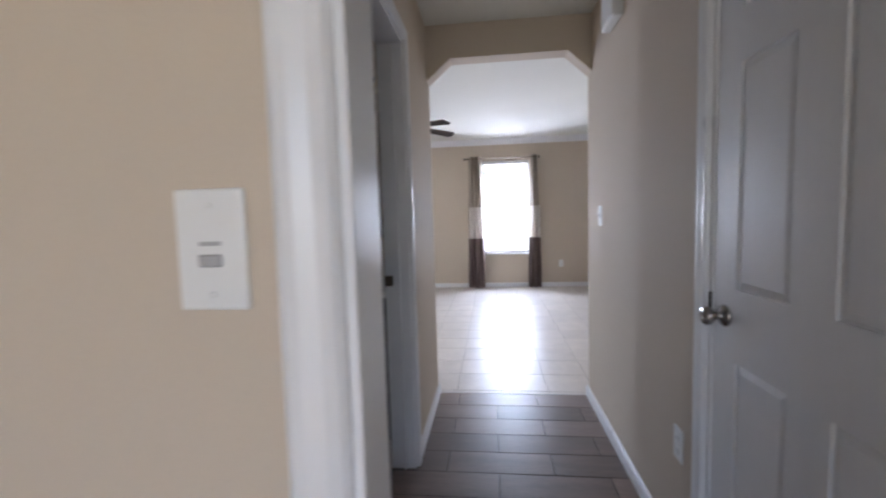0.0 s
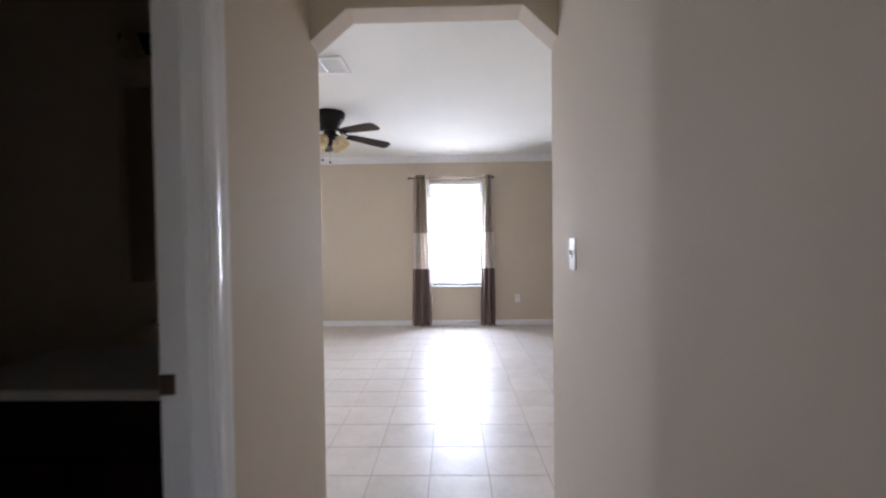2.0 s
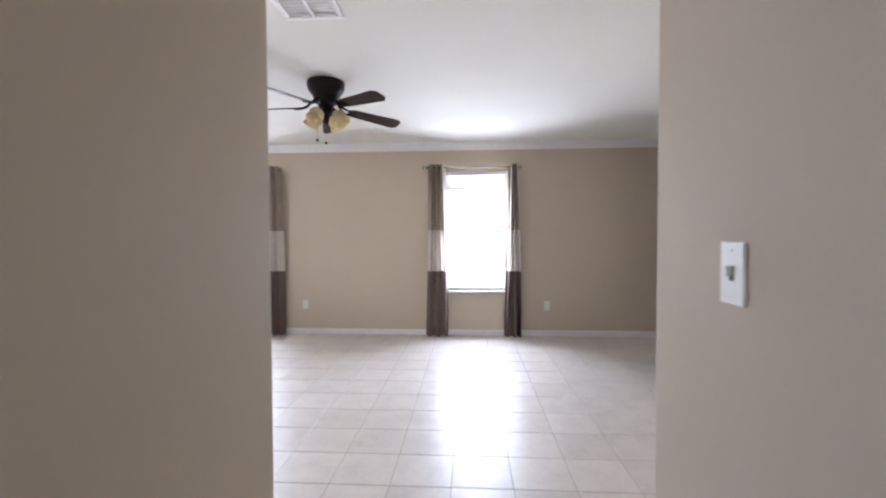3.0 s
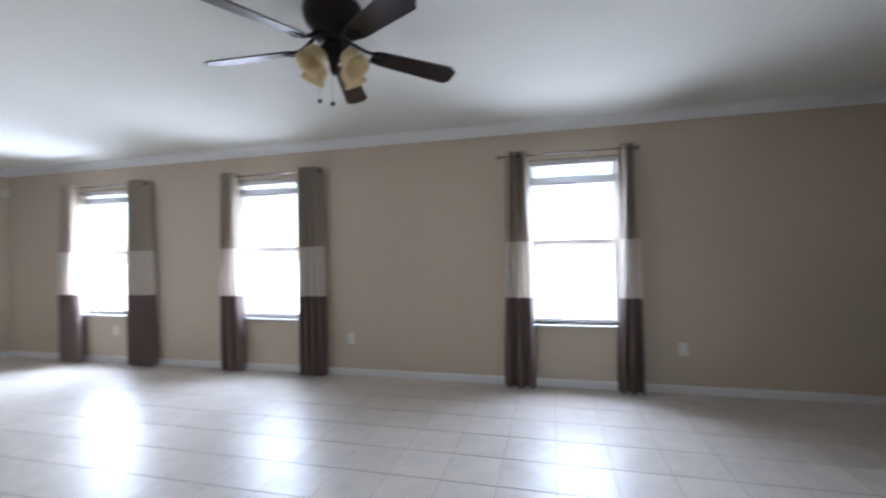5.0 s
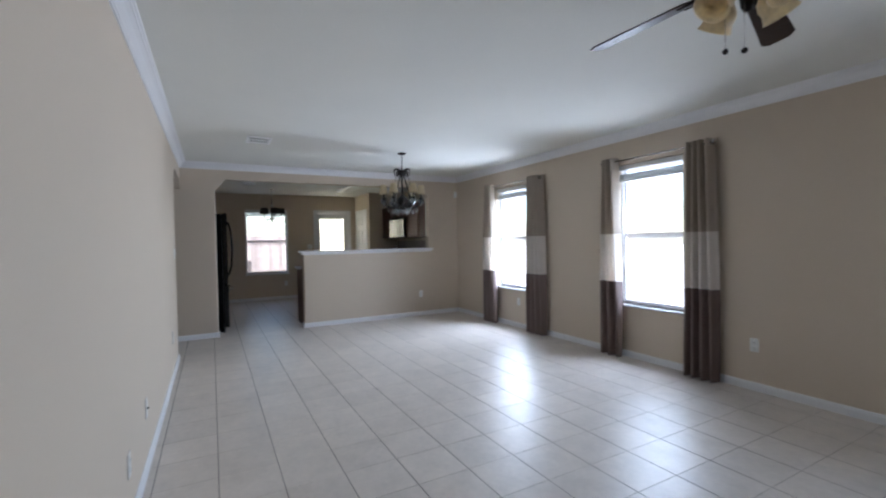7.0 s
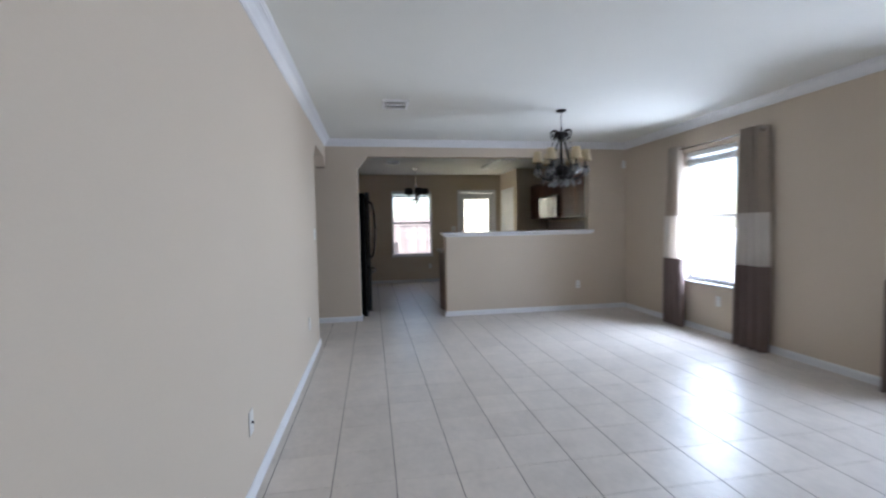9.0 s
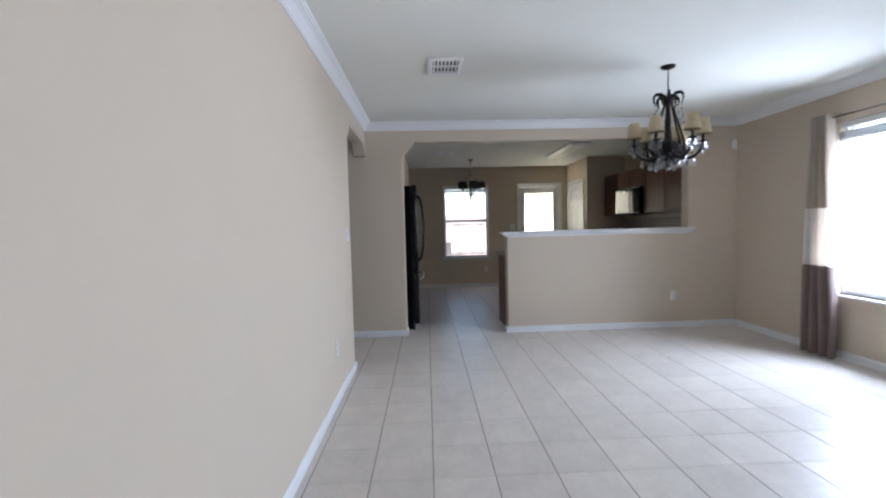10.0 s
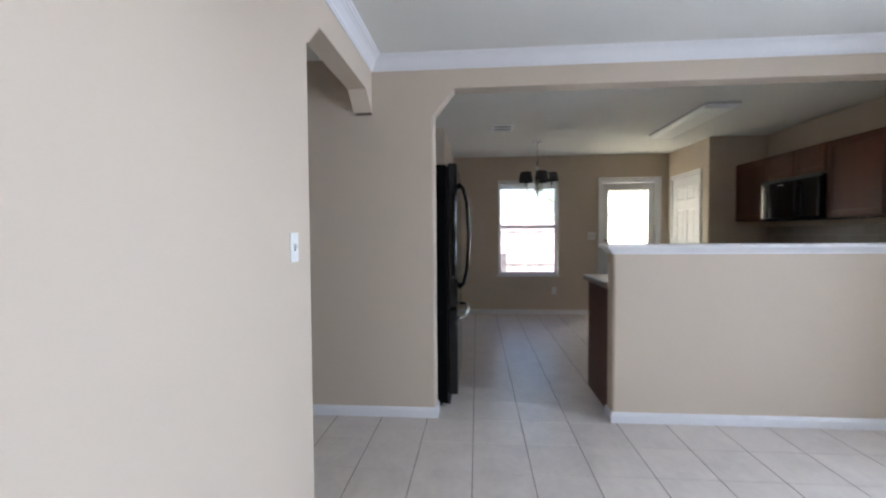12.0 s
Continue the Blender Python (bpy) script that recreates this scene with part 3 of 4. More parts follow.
def raised_blind(w, m, drop, group):
    """Horizontal blind drawn up: head rail, a few hanging slats, the stack and bottom rail."""
    b = thing("window_blind", "white horizontal blind drawn up under the window head", "blind", m, group)
    part("head_rail", B(0.01, w - 0.01, 0.02, 0.065, -0.055, -0.004, bevel=0.004), M_BLIND, b)
    for i in range(7):
        z = -drop + 0.024 + i * 0.0085
        part("slat", B(0.014, w - 0.014, 0.018, 0.066, z, z + 0.003), M_BLIND, b)
    part("bottom_rail", B(0.012, w - 0.012, 0.018, 0.066, -drop, -drop + 0.02, bevel=0.004), M_BLIND, b)
    for x in (0.12, w - 0.12):
        part("ladder_cord", tube(bmesh.new(), [(x, 0.042, -0.055), (x, 0.042, -drop + 0.02)], 0.002, 5), M_BLIND, b)
    part("wand", tube(bmesh.new(), [(0.07, 0.012, -0.05), (0.07, 0.010, -0.72)], 0.004, 6), M_PLASTIC, b)
    return b


for i, ((a, b), drop_) in enumerate(zip(WINDOWS, (0.165, 0.18, 0.24))):
    sash_window("window_%d" % (i + 1), "white vinyl single-hung window, blown out by daylight", b - a, WZ0, WZ1, pose(a, NY, WZ0), 1.33)
    raised_blind(b - a, pose(a, NY, WZ1), drop_, "window blinds")
sash_window("window_4", "white single-hung kitchen window onto the yard", 0.925, 0.612, 2.10, pose(KX, 3.50, 0.612, 0, 0, 90), 1.367)
raised_blind(0.925, pose(KX, 3.50, 2.10, 0, 0, 90), 0.14, "window blinds")


# ---- curtains ----
def curtain(m, w_top, w_low, folds, label, phase=0.0):
    """Grommet curtain hanging from z = 2.18 to the floor in three sewn bands; local x across."""
    c = thing("curtain", label, "curtain", m, "striped curtains at the windows")
    n = folds * 10

    def ring(bm, z):
        k = 1 - z / 2.2
        w = w_top + (w_low - w_top) * min(1, k * 1.15)
        amp = 0.056 + 0.008 * math.sin(3 * k + phase)
        out = []
        for side in (1, -1):
            for i in (range(n + 1) if side > 0 else range(n, -1, -1)):
                s = i / n
                y = amp * math.sin(2 * math.pi * folds * s + phase + 0.5 * k * math.sin(5 * s)) + 0.006 * math.sin(9 * s + 7 * k)
                out.append(bm.verts.new((w * (s - 0.5) + 0.008 * math.sin(4 * k + 6 * s), y + side * 0.0012, z)))
        return out
    for nm, z0, z1, mat in (("top_band", 1.352, 2.178, M_CURT_TOP), ("middle_band", 0.834, 1.352, M_CURT_MID), ("bottom_band", 0.012, 0.834, M_CURT_LOW)):
        bm = bmesh.new()
        steps = 7
        rings = [ring(bm, z0 + (z1 - z0) * i / steps) for i in range(steps + 1)]
        for a, b in zip(rings, rings[1:]):
            for i in range(len(a)):
                j = (i + 1) % len(a)
                bm.faces.new((a[i], a[j], b[j], b[i])).smooth = True
        part(nm, bm, mat, c)
    return c


def curtain_rod(x0, x1, group):
    r = thing("curtain_rod", "brushed nickel curtain rod with ball finials", "curtain rod", pose(0, NY - 0.115, 2.138), group)
    part("rod", tube(bmesh.new(), [(x0, 0, 0), (x1, 0, 0)], 0.008, 12), M_NICKEL, r)
    for x, s in ((x0, -1), (x1, 1)):
        part("finial", lathe(bmesh.new(), [(0, 0), (0.010, 0), (0.010, 0.008), (0.018, 0.014), (0.024, 0.028), (0.020, 0.042), (0.008, 0.050), (0, 0.052)], pose(x, 0, 0, 0, 90 * s, 0), 16), M_NICKEL, r)
        part("bracket", tube(bmesh.new(), [(x - s * 0.05, 0, -0.004), (x - s * 0.05, 0.05, -0.012), (x - s * 0.05, 0.114, -0.012)], 0.006, 8), M_NICKEL, r)
    return r


CL = "taupe, cream and dark brown banded curtain beside the window"
for (x0, x1), panels in (((-5.94, -4.72), ((-5.88, 0.20, 0.35, 0.4), (-4.80, 0.25, 0.36, 1.9))),
                         ((-3.60, -2.45), ((-3.545, 0.19, 0.28, 0.9), (-2.54, 0.25, 0.30, 2.6))),
                         ((-0.54, 0.60), ((-0.405, 0.22, 0.28, 1.3), (0.548, 0.11, 0.21, 0.2)))):
    curtain_rod(x0, x1, "curtain rods")
    for cx, wt_, wl, ph in panels:
        curtain(pose(cx, NY - 0.115, 0), wt_, wl, 4 if wl > 0.29 else 3, CL, ph)


# ---- wall plates ----
def plate(name, label, category, m, toggles=1, kind="switch", group="", mat=None):
    """A wall plate; local x across, y out of the wall is -y, z up from its middle."""
    w = 0.070 if toggles == 1 else 0.115
    o = thing(name, label, category, m, group)
    part("cover", B(-w / 2, w / 2, -0.006, 0, -0.0575, 0.0575, bevel=0.003, seg=2), mat or M_PLASTIC, o)
    for i in range(toggles):
        x = (i - (toggles - 1) / 2) * 0.046
        if kind == "switch":
            part("toggle", B(x - 0.005, x + 0.005, -0.018, -0.006, -0.004, 0.014, bevel=0.002), M_PLASTIC, o)
            part("slot", B(x - 0.006, x + 0.006, -0.0066, -0.006, -0.014, 0.014), M_SLOT, o)
        elif kind == "outlet":
            for z in (-0.022, 0.022):
                s = part("socket", lathe(bmesh.new(), [(0, 0), (0.016, 0), (0.015, 0.003), (0, 0.003)], pose(x, -0.0055, z, 90, 0, 0)), M_PLASTIC, o)
                bm = bmesh.new()
                for dx in (-0.006, 0.006):
                    box(bm, x + dx - 0.001, x + dx + 0.001, -0.0092, -0.008, z - 0.003, z + 0.006)
                part("slot", bm, M_SLOT, s)
    for z in (-0.042, 0.042):
        part("screw", lathe(bmesh.new(), [(0, 0), (0.003, 0), (0.003, 0.001), (0, 0.0012)], pose(0, -0.006, z, 90, 0, 0), 8), M_PLASTIC, o)
    return o


OUT = "white duplex wall outlet low on the tan wall"
for x in (0.985, -2.155, -5.31):
    plate("wall_outlet", OUT, "outlet", pose(x, NY, 0.385), kind="outlet", group="wall outlets")
for x, z in ((-5.235, 0.40), (-2.66, 0.30)):
    plate("wall_outlet", OUT, "outlet", pose(x, SY, z, 0, 0, 180), kind="outlet", group="wall outlets", mat=M_ALMOND)
jk = plate("wall_plate", "pale cable jack plate low on the tan wall", "wall plate", pose(-3.27, SY, 0.36, 0, 0, 180), kind="jack", mat=M_ALMOND)
part("jack", lathe(bmesh.new(), [(0, 0), (0.006, 0), (0.005, 0.010), (0, 0.010)], pose(0, -0.006, 0, 90, 0, 0), 10), M_BRONZE, jk, "small dark threaded jack")
plate("wall_outlet", OUT, "outlet", pose(PX, 6.06, 0.38, 0, 0, 90), kind="outlet", group="wall outlets")
plate("wall_outlet", OUT, "outlet", pose(KX, 4.36, 0.37, 0, 0, 90), kind="outlet", group="wall outlets")
plate("wall_outlet", OUT, "outlet", pose(HR, 1.06, 0.43, 0, 0, -90), kind="outlet", group="wall outlets")
plate("light_switch", "white toggle light switch on the tan wall", "switch", pose(-5.80, SY, 1.22, 0, 0, 180), group="light switches")
plate("light_switch", "white toggle light switch on the tan wall", "switch", pose(HR, 2.12, 1.205, 0, 0, -90), group="light switches")
plate("light_switch", "white double light switch beside the back door", "switch", pose(KX, 4.93, 1.22, 0, 0, 90), 2, group="light switches")
cp = plate("wall_plate", "white wall plate with two small grey buttons", "wall plate", pose(-0.414, -0.05, 1.208), kind="jack")
part("button", B(-0.012, 0.012, -0.010, -0.006, -0.016, -0.004, bevel=0.002), M_GREY, cp)
part("button", B(-0.010, 0.010, -0.008, -0.006, 0.004, 0.008), M_GREY, cp)

# door chime box in the hall
ch = thing("door_chime", "white plastic door chime box high on the hall wall", "door chime", pose(HR, 1.80, 2.225))
part("case", B(-0.052, 0, -0.11, 0.11, -0.095, 0.085, bevel=0.012, seg=3), M_PLASTIC, ch)
part("grille", B(-0.055, -0.052, -0.07, 0.07, -0.085, -0.075), M_TRIM, ch)

# corner sensor
cs = thing("corner_sensor", "small white alarm sensor in the wall corner", "sensor", pose(PX + 0.02, NY - 0.02, 2.15, 0, 0, -45))
part("case", B(-0.032, 0.032, -0.045, 0, -0.055, 0.055, bevel=0.010, seg=2), M_PLASTIC, cs)
part("lens", B(-0.022, 0.022, -0.049, -0.045, -0.035, 0.010, bevel=0.002), M_TRIM, cs)


# ---- ceiling vents ----
def ceiling_vent(m, w, d, group, slats=9, label="white louvred metal ceiling vent", inside=None, tilt=40):
    v = thing("ceiling_vent", label, "vent", m, group)
    f = 0.03
    bm = bmesh.new()
    for a in ((-w / 2, w / 2, -d / 2, -d / 2 + f), (-w / 2, w / 2, d / 2 - f, d / 2), (-w / 2, -w / 2 + f, -d / 2 + f, d / 2 - f), (w / 2 - f, w / 2, -d / 2 + f, d / 2 - f), (-0.006, 0.006, -d / 2 + f, d / 2 - f)):
        box(bm, a[0], a[1], a[2], a[3], -0.018, 0, bevel=0.005)
    part("frame", bm, M_VENT, v)
    # sheet closing the duct; a dark one carries its shade as colour
    part("backing", B(-w / 2 + f, w / 2 - f, -d / 2 + f, d / 2 - f, -0.002, -0.001), inside or M_SLOT, v)
    for i in range(slats):
        y = -d / 2 + f + (i + 0.5) * (d - 2 * f) / slats
        for x0, x1 in ((-w / 2 + f, -0.006), (0.006, w / 2 - f)):
            part("slat", B(x0, x1, -0.008, 0.008, -0.0008, 0.0008, m=pose(0, y, -0.008, tilt, 0, 0)), M_VENT, v)
    return v


ceiling_vent(pose(-5.345, 3.305, CZ), 0.30, 0.25, "ceiling vents", 7, inside=M_DARK_GREY)
ceiling_vent(pose(-9.09, 3.46, CZ), 0.30, 0.24, "ceiling vents", 7)
ceiling_vent(pose(-0.83, 3.49, CZ), 0.32, 0.27, "ceiling vents", 7, inside=M_PLASTIC, tilt=8)

# ---- ceiling fan ----
FAN = pose(-1.10, 4.59, CZ)
fan = thing("ceiling_fan", "dark bronze flush-mount five-blade ceiling fan with amber glass lights", "ceiling fan", FAN)
part("housing", lathe(bmesh.new(), [(0, 0), (0.136, 0), (0.141, -0.005), (0.142, -0.022), (0.139, -0.048), (0.130, -0.072), (0.114, -0.092), (0.100, -0.102), (0.103, -0.108), (0.099, -0.114), (0.092, -0.118), (0.092, -0.146), (0.082, -0.162), (0.062, -0.172), (0, -0.172)], seg=36), M_BRONZE, fan)
part("switch_cup", lathe(bmesh.new(), [(0, -0.172), (0.052, -0.172), (0.058, -0.185), (0.056, -0.225), (0.040, -0.245), (0.026, -0.255), (0.020, -0.30), (0.012, -0.318), (0, -0.322)], seg=28), M_BRONZE, fan)
R_TIP = 0.635
for ang in (39.0, 105.0, 189.0, 250.0, 323.0):
    m = pose(0, 0, -0.188, 0, 0, ang) @ pose(0, 0, 0, 0, 4, 0) @ pose(0, 0, 0, -15, 0, 0)
    bm = bmesh.new()
    outline = [(0.185, -0.026), (0.20, -0.040), (0.23, -0.048), (R_TIP - 0.034, -0.066), (R_TIP, -0.040), (R_TIP + 0.001, 0.0), (R_TIP, 0.040), (R_TIP - 0.034, 0.066), (0.23, 0.048), (0.20, 0.040), (0.185, 0.026)]
    prism(bm, outline, "z", -0.0035, 0.0035)
    blade = part("blade", bm, M_BLADE, fan, "dark walnut fan blade", m)
    bm = bmesh.new()
    tube(bm, [(0.080, 0, 0.060), (0.12, 0.012, 0.026), (0.15, 0.022, 0.004), (0.19, 0.028, -0.006), (0.23, 0.018, -0.007)], 0.0075, 8)
    tube(bm, [(0.080, 0, 0.060), (0.12, -0.012, 0.026), (0.15, -0.022, 0.004), (0.19, -0.028, -0.006), (0.23, -0.018, -0.007)], 0.0075, 8)
    box(bm, 0.185, 0.245, -0.026, 0.026, -0.009, -0.0036, bevel=0.002)
    part("blade_bracket", bm, M_BRONZE, blade)
for ang in (-18, -108, 72, 162):
    a = pose(0, 0, -0.215, 0, 0, ang)
    arm = part("lamp_arm", tube(bmesh.new(), [(0.05, 0, 0), (0.075, 0, -0.004), (0.092, 0, -0.020)], 0.013, 10), M_BRONZE, fan, "", a)
    part("shade", lathe(bmesh.new(), [(0.026, 0), (0.036, -0.008), (0.060, -0.034), (0.070, -0.065), (0.066, -0.095), (0.074, -0.125), (0.080, -0.134), (0.077, -0.134), (0.070, -0.124), (0.062, -0.095), (0.066, -0.065), (0.056, -0.036), (0.030, -0.010)], seg=28), M_AMBER, arm, "amber scavo glass bell shade", pose(0.086, 0, -0.020, 0, -38, 0) @ Matrix.Scale(0.80, 4))
for x, y, z in ((0.006, -0.03, -0.462), (-0.066, -0.02, -0.437)):
    bm = tube(bmesh.new(), [(x, y, -0.24), (x, y, z)], 0.0013, 5)
    ch_ = part("pull_chain", bm, M_NICKEL, fan)
    part("pull_knob", ball(bmesh.new(), (x, y, z - 0.008), 0.011, 12), M_BRONZE, ch_)

# ---- dining chandelier ----
chn = thing("chandelier", "black six-arm chandelier with cream shades and hanging crystals", "chandelier", pose(-5.415, 5.03, CZ, 0, 0, 11) @ Matrix.Diagonal((0.82, 0.82, 1, 1)))
part("canopy", lathe(bmesh.new(), [(0, 0), (0.066, 0), (0.066, -0.006), (0.055, -0.016), (0.020, -0.026), (0, -0.028)], seg=28), M_BRONZE, chn)
for i in range(7):
    z = -0.028 - i * 0.026
    bm = bmesh.new()
    pts = [(0.008 * math.cos(t), 0, z - 0.015 + 0.018 * math.sin(t)) for t in [k * 2 * math.pi / 12 for k in range(13)]]
    tube(bm, pts, 0.0022, 6, pose(0, 0, 0, 0, 0, 90 * (i % 2)))
    part("chain_link", bm, M_BRONZE, chn)
part("column", lathe(bmesh.new(), [(0, -0.205), (0.012, -0.208), (0.016, -0.225), (0.044, -0.238), (0.046, -0.290), (0.020, -0.310), (0.014, -0.40), (0.016, -0.54), (0.056, -0.575), (0.100, -0.60), (0.108, -0.645), (0.092, -0.69), (0.046, -0.725), (0.018, -0.74), (0.022, -0.756), (0.010, -0.772), (0, -0.775)], seg=24), M_BRONZE, chn)
for i in range(10):
    r = 0.080 + 0.035 * (i % 2)
    top = 0.022 * (i % 2)
    bm = tube(bmesh.new(), [(0.03, 0, -0.275), (0.045, 0, -0.235 + top), (0.068, 0, -0.208 + top), (r, 0, -0.206 + top), (r + 0.024, 0, -0.226 + top), (r + 0.026, 0, -0.256 + top), (r + 0.012, 0, -0.282), (r + 0.004, 0, -0.272)], [0.010, 0.015, 0.016, 0.014, 0.012, 0.009, 0.006, 0.003], 6)
    part("leaf_scroll", bm, M_BRONZE, chn, "", pose(0, 0, -0.042, 0, 0, 36 * i) @ Matrix.Scale(0.92, 4))
for i in range(6):
    part("strut", tube(bmesh.new(), [(0.025, 0, -0.26), (0.060, 0, -0.36), (0.105, 0, -0.49), (0.140, 0, -0.58), (0.135, 0, -0.65), (0.09, 0, -0.68)], 0.0085, 8), M_BRONZE, chn, "", pose(0, 0, 0, 0, 0, 60 * i + 30))
    part("curl", tube(bmesh.new(), [(0.085, 0, -0.66), (0.13, 0, -0.69), (0.175, 0, -0.68), (0.19, 0, -0.645), (0.165, 0, -0.615), (0.14, 0, -0.63), (0.15, 0, -0.655)], [0.009, 0.009, 0.008, 0.008, 0.007, 0.006, 0.004], 6), M_BRONZE, chn, "", pose(0, 0, 0, 0, 0, 60 * i + 30))


def drop(bm, x, y, z, s):
    lathe(bm, [(0, 0), (0.004 * s, -0.002 * s), (0.006 * s, -0.010 * s), (0.011 * s, -0.026 * s), (0.009 * s, -0.036 * s), (0, -0.044 * s)], Matrix.Translation((x, y, z)), 6, False)


for i in range(6):
    m = pose(0, 0, 0, 0, 0, 60 * i)
    arm = part("arm", tube(bmesh.new(), [(0.05, 0, -0.66), (0.10, 0, -0.70), (0.16, 0, -0.715), (0.23, 0, -0.695), (0.28, 0, -0.65), (0.295, 0, -0.60)], [0.018, 0.016, 0.014, 0.013, 0.012, 0.012], 8), M_BRONZE, chn, "", m)
    part("scroll", tube(bmesh.new(), [(0.12, 0, -0.71), (0.14, 0, -0.66), (0.18, 0, -0.635), (0.215, 0, -0.655), (0.205, 0, -0.68), (0.185, 0, -0.67)], 0.006, 6), M_BRONZE, arm)
    part("candle_cup", lathe(bmesh.new(), [(0, -0.605), (0.014, -0.605), (0.040, -0.592), (0.042, -0.586), (0.016, -0.588), (0.013, -0.575), (0.013, -0.50), (0, -0.50)], Matrix.Translation((0.295, 0, 0)), 16), M_BRONZE, arm)
    part("shade", lathe(bmesh.new(), [(0.074, -0.535), (0.066, -0.518), (0.052, -0.450), (0.046, -0.418), (0.044, -0.418), (0.050, -0.452), (0.064, -0.518), (0.072, -0.535)], Matrix.Translation((0.295, 0, 0)), 24), M_SHADE, arm, "cream fabric empire shade")
    hung = [(0.295 + 0.038 * math.cos(k * math.pi / 3), 0.038 * math.sin(k * math.pi / 3), -0.598, 1.45) for k in range(6)]
    hung += [(0.10, 0, -0.715, 1.6), (0.16, 0, -0.728, 1.6), (0.225, 0, -0.708, 1.6), (0.295, 0, -0.612, 1.9)]
    for x, y_, z, size in hung:
        bm = bmesh.new()
        drop(bm, x, y_, z, size)
        part("crystal", bm, M_CRYSTAL, arm, "clear hanging glass crystal")
for i in range(10):
    bm = bmesh.new()
    t, r = i * 0.6283, 0.072
    drop(bm, r * math.cos(t), r * math.sin(t), -0.70, 1.6)
    part("crystal", bm, M_CRYSTAL, chn)
for i in range(6):
    t = (i + 0.5) * math.pi / 3
    pts = [((0.112 + 0.072 * q) * math.cos(t), (0.112 + 0.072 * q) * math.sin(t), -0.285 - 0.36 * q - 0.03 * math.sin(math.pi * q)) for q in [k / 8 for k in range(9)]]
    strand = part("strand", tube(bmesh.new(), pts, 0.0016, 5), M_NICKEL, chn, "thin wire strung with glass beads")
    for p in pts[1:8]:
        part("bead", ball(bmesh.new(), p, 0.0085, 6), M_CRYSTAL, strand, "clear glass bead")
part("bottom_ball", ball(bmesh.new(), (0, 0, -0.785), 0.018, 10), M_CRYSTAL, chn)

# ---- kitchen ----
# refrigerator
fr = thing("refrigerator", "glossy black bottom-freezer refrigerator beside the stub wall", "refrigerator", pose(-7.262, 2.27, 0))
part("body", B(-0.90, 0, 0, 0.68, 0.03, 1.765, bevel=0.006), M_BLACK_MATTE, fr)
for x in (-0.85, -0.05):
    for y in (0.08, 0.62):
        part("foot", lathe(bmesh.new(), [(0, 0), (0.018, 0), (0.018, 0.03), (0, 0.03)], Matrix.Translation((x, y, 0)), 12), M_SLOT, fr)
part("grille", B(-0.88, -0.02, 0.66, 0.70, 0.02, 0.085), M_SLOT, fr)
fd = part("freezer_drawer", B(-0.90, 0, 0.686, 0.755, 0.095, 0.72, bevel=0.012, seg=2), M_BLACK, fr)
part("handle", tube(bmesh.new(), [(-0.80, 0.75, 0.635), (-0.79, 0.785, 0.64), (-0.70, 0.81, 0.645), (-0.45, 0.825, 0.645), (-0.20, 0.81, 0.645), (-0.11, 0.785, 0.64), (-0.10, 0.75, 0.635)], 0.014, 10), M_CHROME, fd, "bright curved bar handle")
for x0, x1, hx in ((-0.90, -0.453, -0.50), (-0.447, 0, -0.40)):
    rd = part("door", B(x0, x1, 0.686, 0.755, 0.735, 1.775, bevel=0.012, seg=2), M_BLACK, fr)
    part("handle", tube(bmesh.new(), [(hx, 0.75, 0.83), (hx, 0.785, 0.86), (hx, 0.815, 0.98), (hx, 0.832, 1.25), (hx, 0.815, 1.52), (hx, 0.785, 1.64), (hx, 0.75, 1.67)], 0.015, 10), M_BLACK, rd, "black bowed bar handle")


def cabinet(name, label, x0, x1, y0, y1, z0, z1, doors, group):
    """A wall or base unit whose front looks to -y."""
    c = thing(name, label, "cabinet", pose(x0, y1, z0), group)
    w, d, h = x1 - x0, y1 - y0, z1 - z0
    part("body", B(0, w, -d, 0, 0, h), M_CHERRY, c)
    dw = w / doors
    for i in range(doors):
        a, b = i * dw + 0.012, (i + 1) * dw - 0.012
        s, f = 0.055, -d - 0.020
        bm = bmesh.new()
        for q in ((a, a + s, 0.012, h - 0.012), (b - s, b, 0.012, h - 0.012), (a + s, b - s, 0.012, 0.012 + s), (a + s, b - s, h - 0.012 - s, h - 0.012)):
            box(bm, q[0], q[1], f, -d - 0.001, q[2], q[3], bevel=0.003)
        door = part("door", bm, M_CHERRY, c)
        part("panel", B(a + s, b - s, f + 0.008, -d - 0.001, 0.012 + s, h - 0.012 - s), M_CHERRY, door)
    return c


CW = "cherry-stained wooden wall cabinet with framed doors"
CG = "kitchen cabinets"
CF = 6.40
cabinet("wall_cabinet", CW, -9.83, -9.25, CF, KN, 1.39, 2.095, 1, CG)
cabinet("wall_cabinet", CW + " over the microwave", -9.247, -8.433, CF, KN, 1.815, 2.095, 2, CG)
cabinet("wall_cabinet", CW, -8.43, -7.85, CF, KN, 1.39, 2.095, 1, CG)
cabinet("wall_cabinet", CW, -7.847, -7.23, CF, KN, 1.39, 2.095, 1, CG)
# microwave under the short cabinet
mw = thing("microwave", "glossy black over-range microwave", "microwave", pose(-9.245, KN, 1.387))
part("body", B(0, 0.81, -0.40, 0, 0, 0.423, bevel=0.004), M_BLACK_MATTE, mw)
md = part("door", B(0.0, 0.60, -0.435, -0.402, 0.02, 0.40, bevel=0.006), M_BLACK, mw)
part("glass", B(0.07, 0.50, -0.437, -0.4345, 0.09, 0.33), M_BLACK, md, "dark glass window")
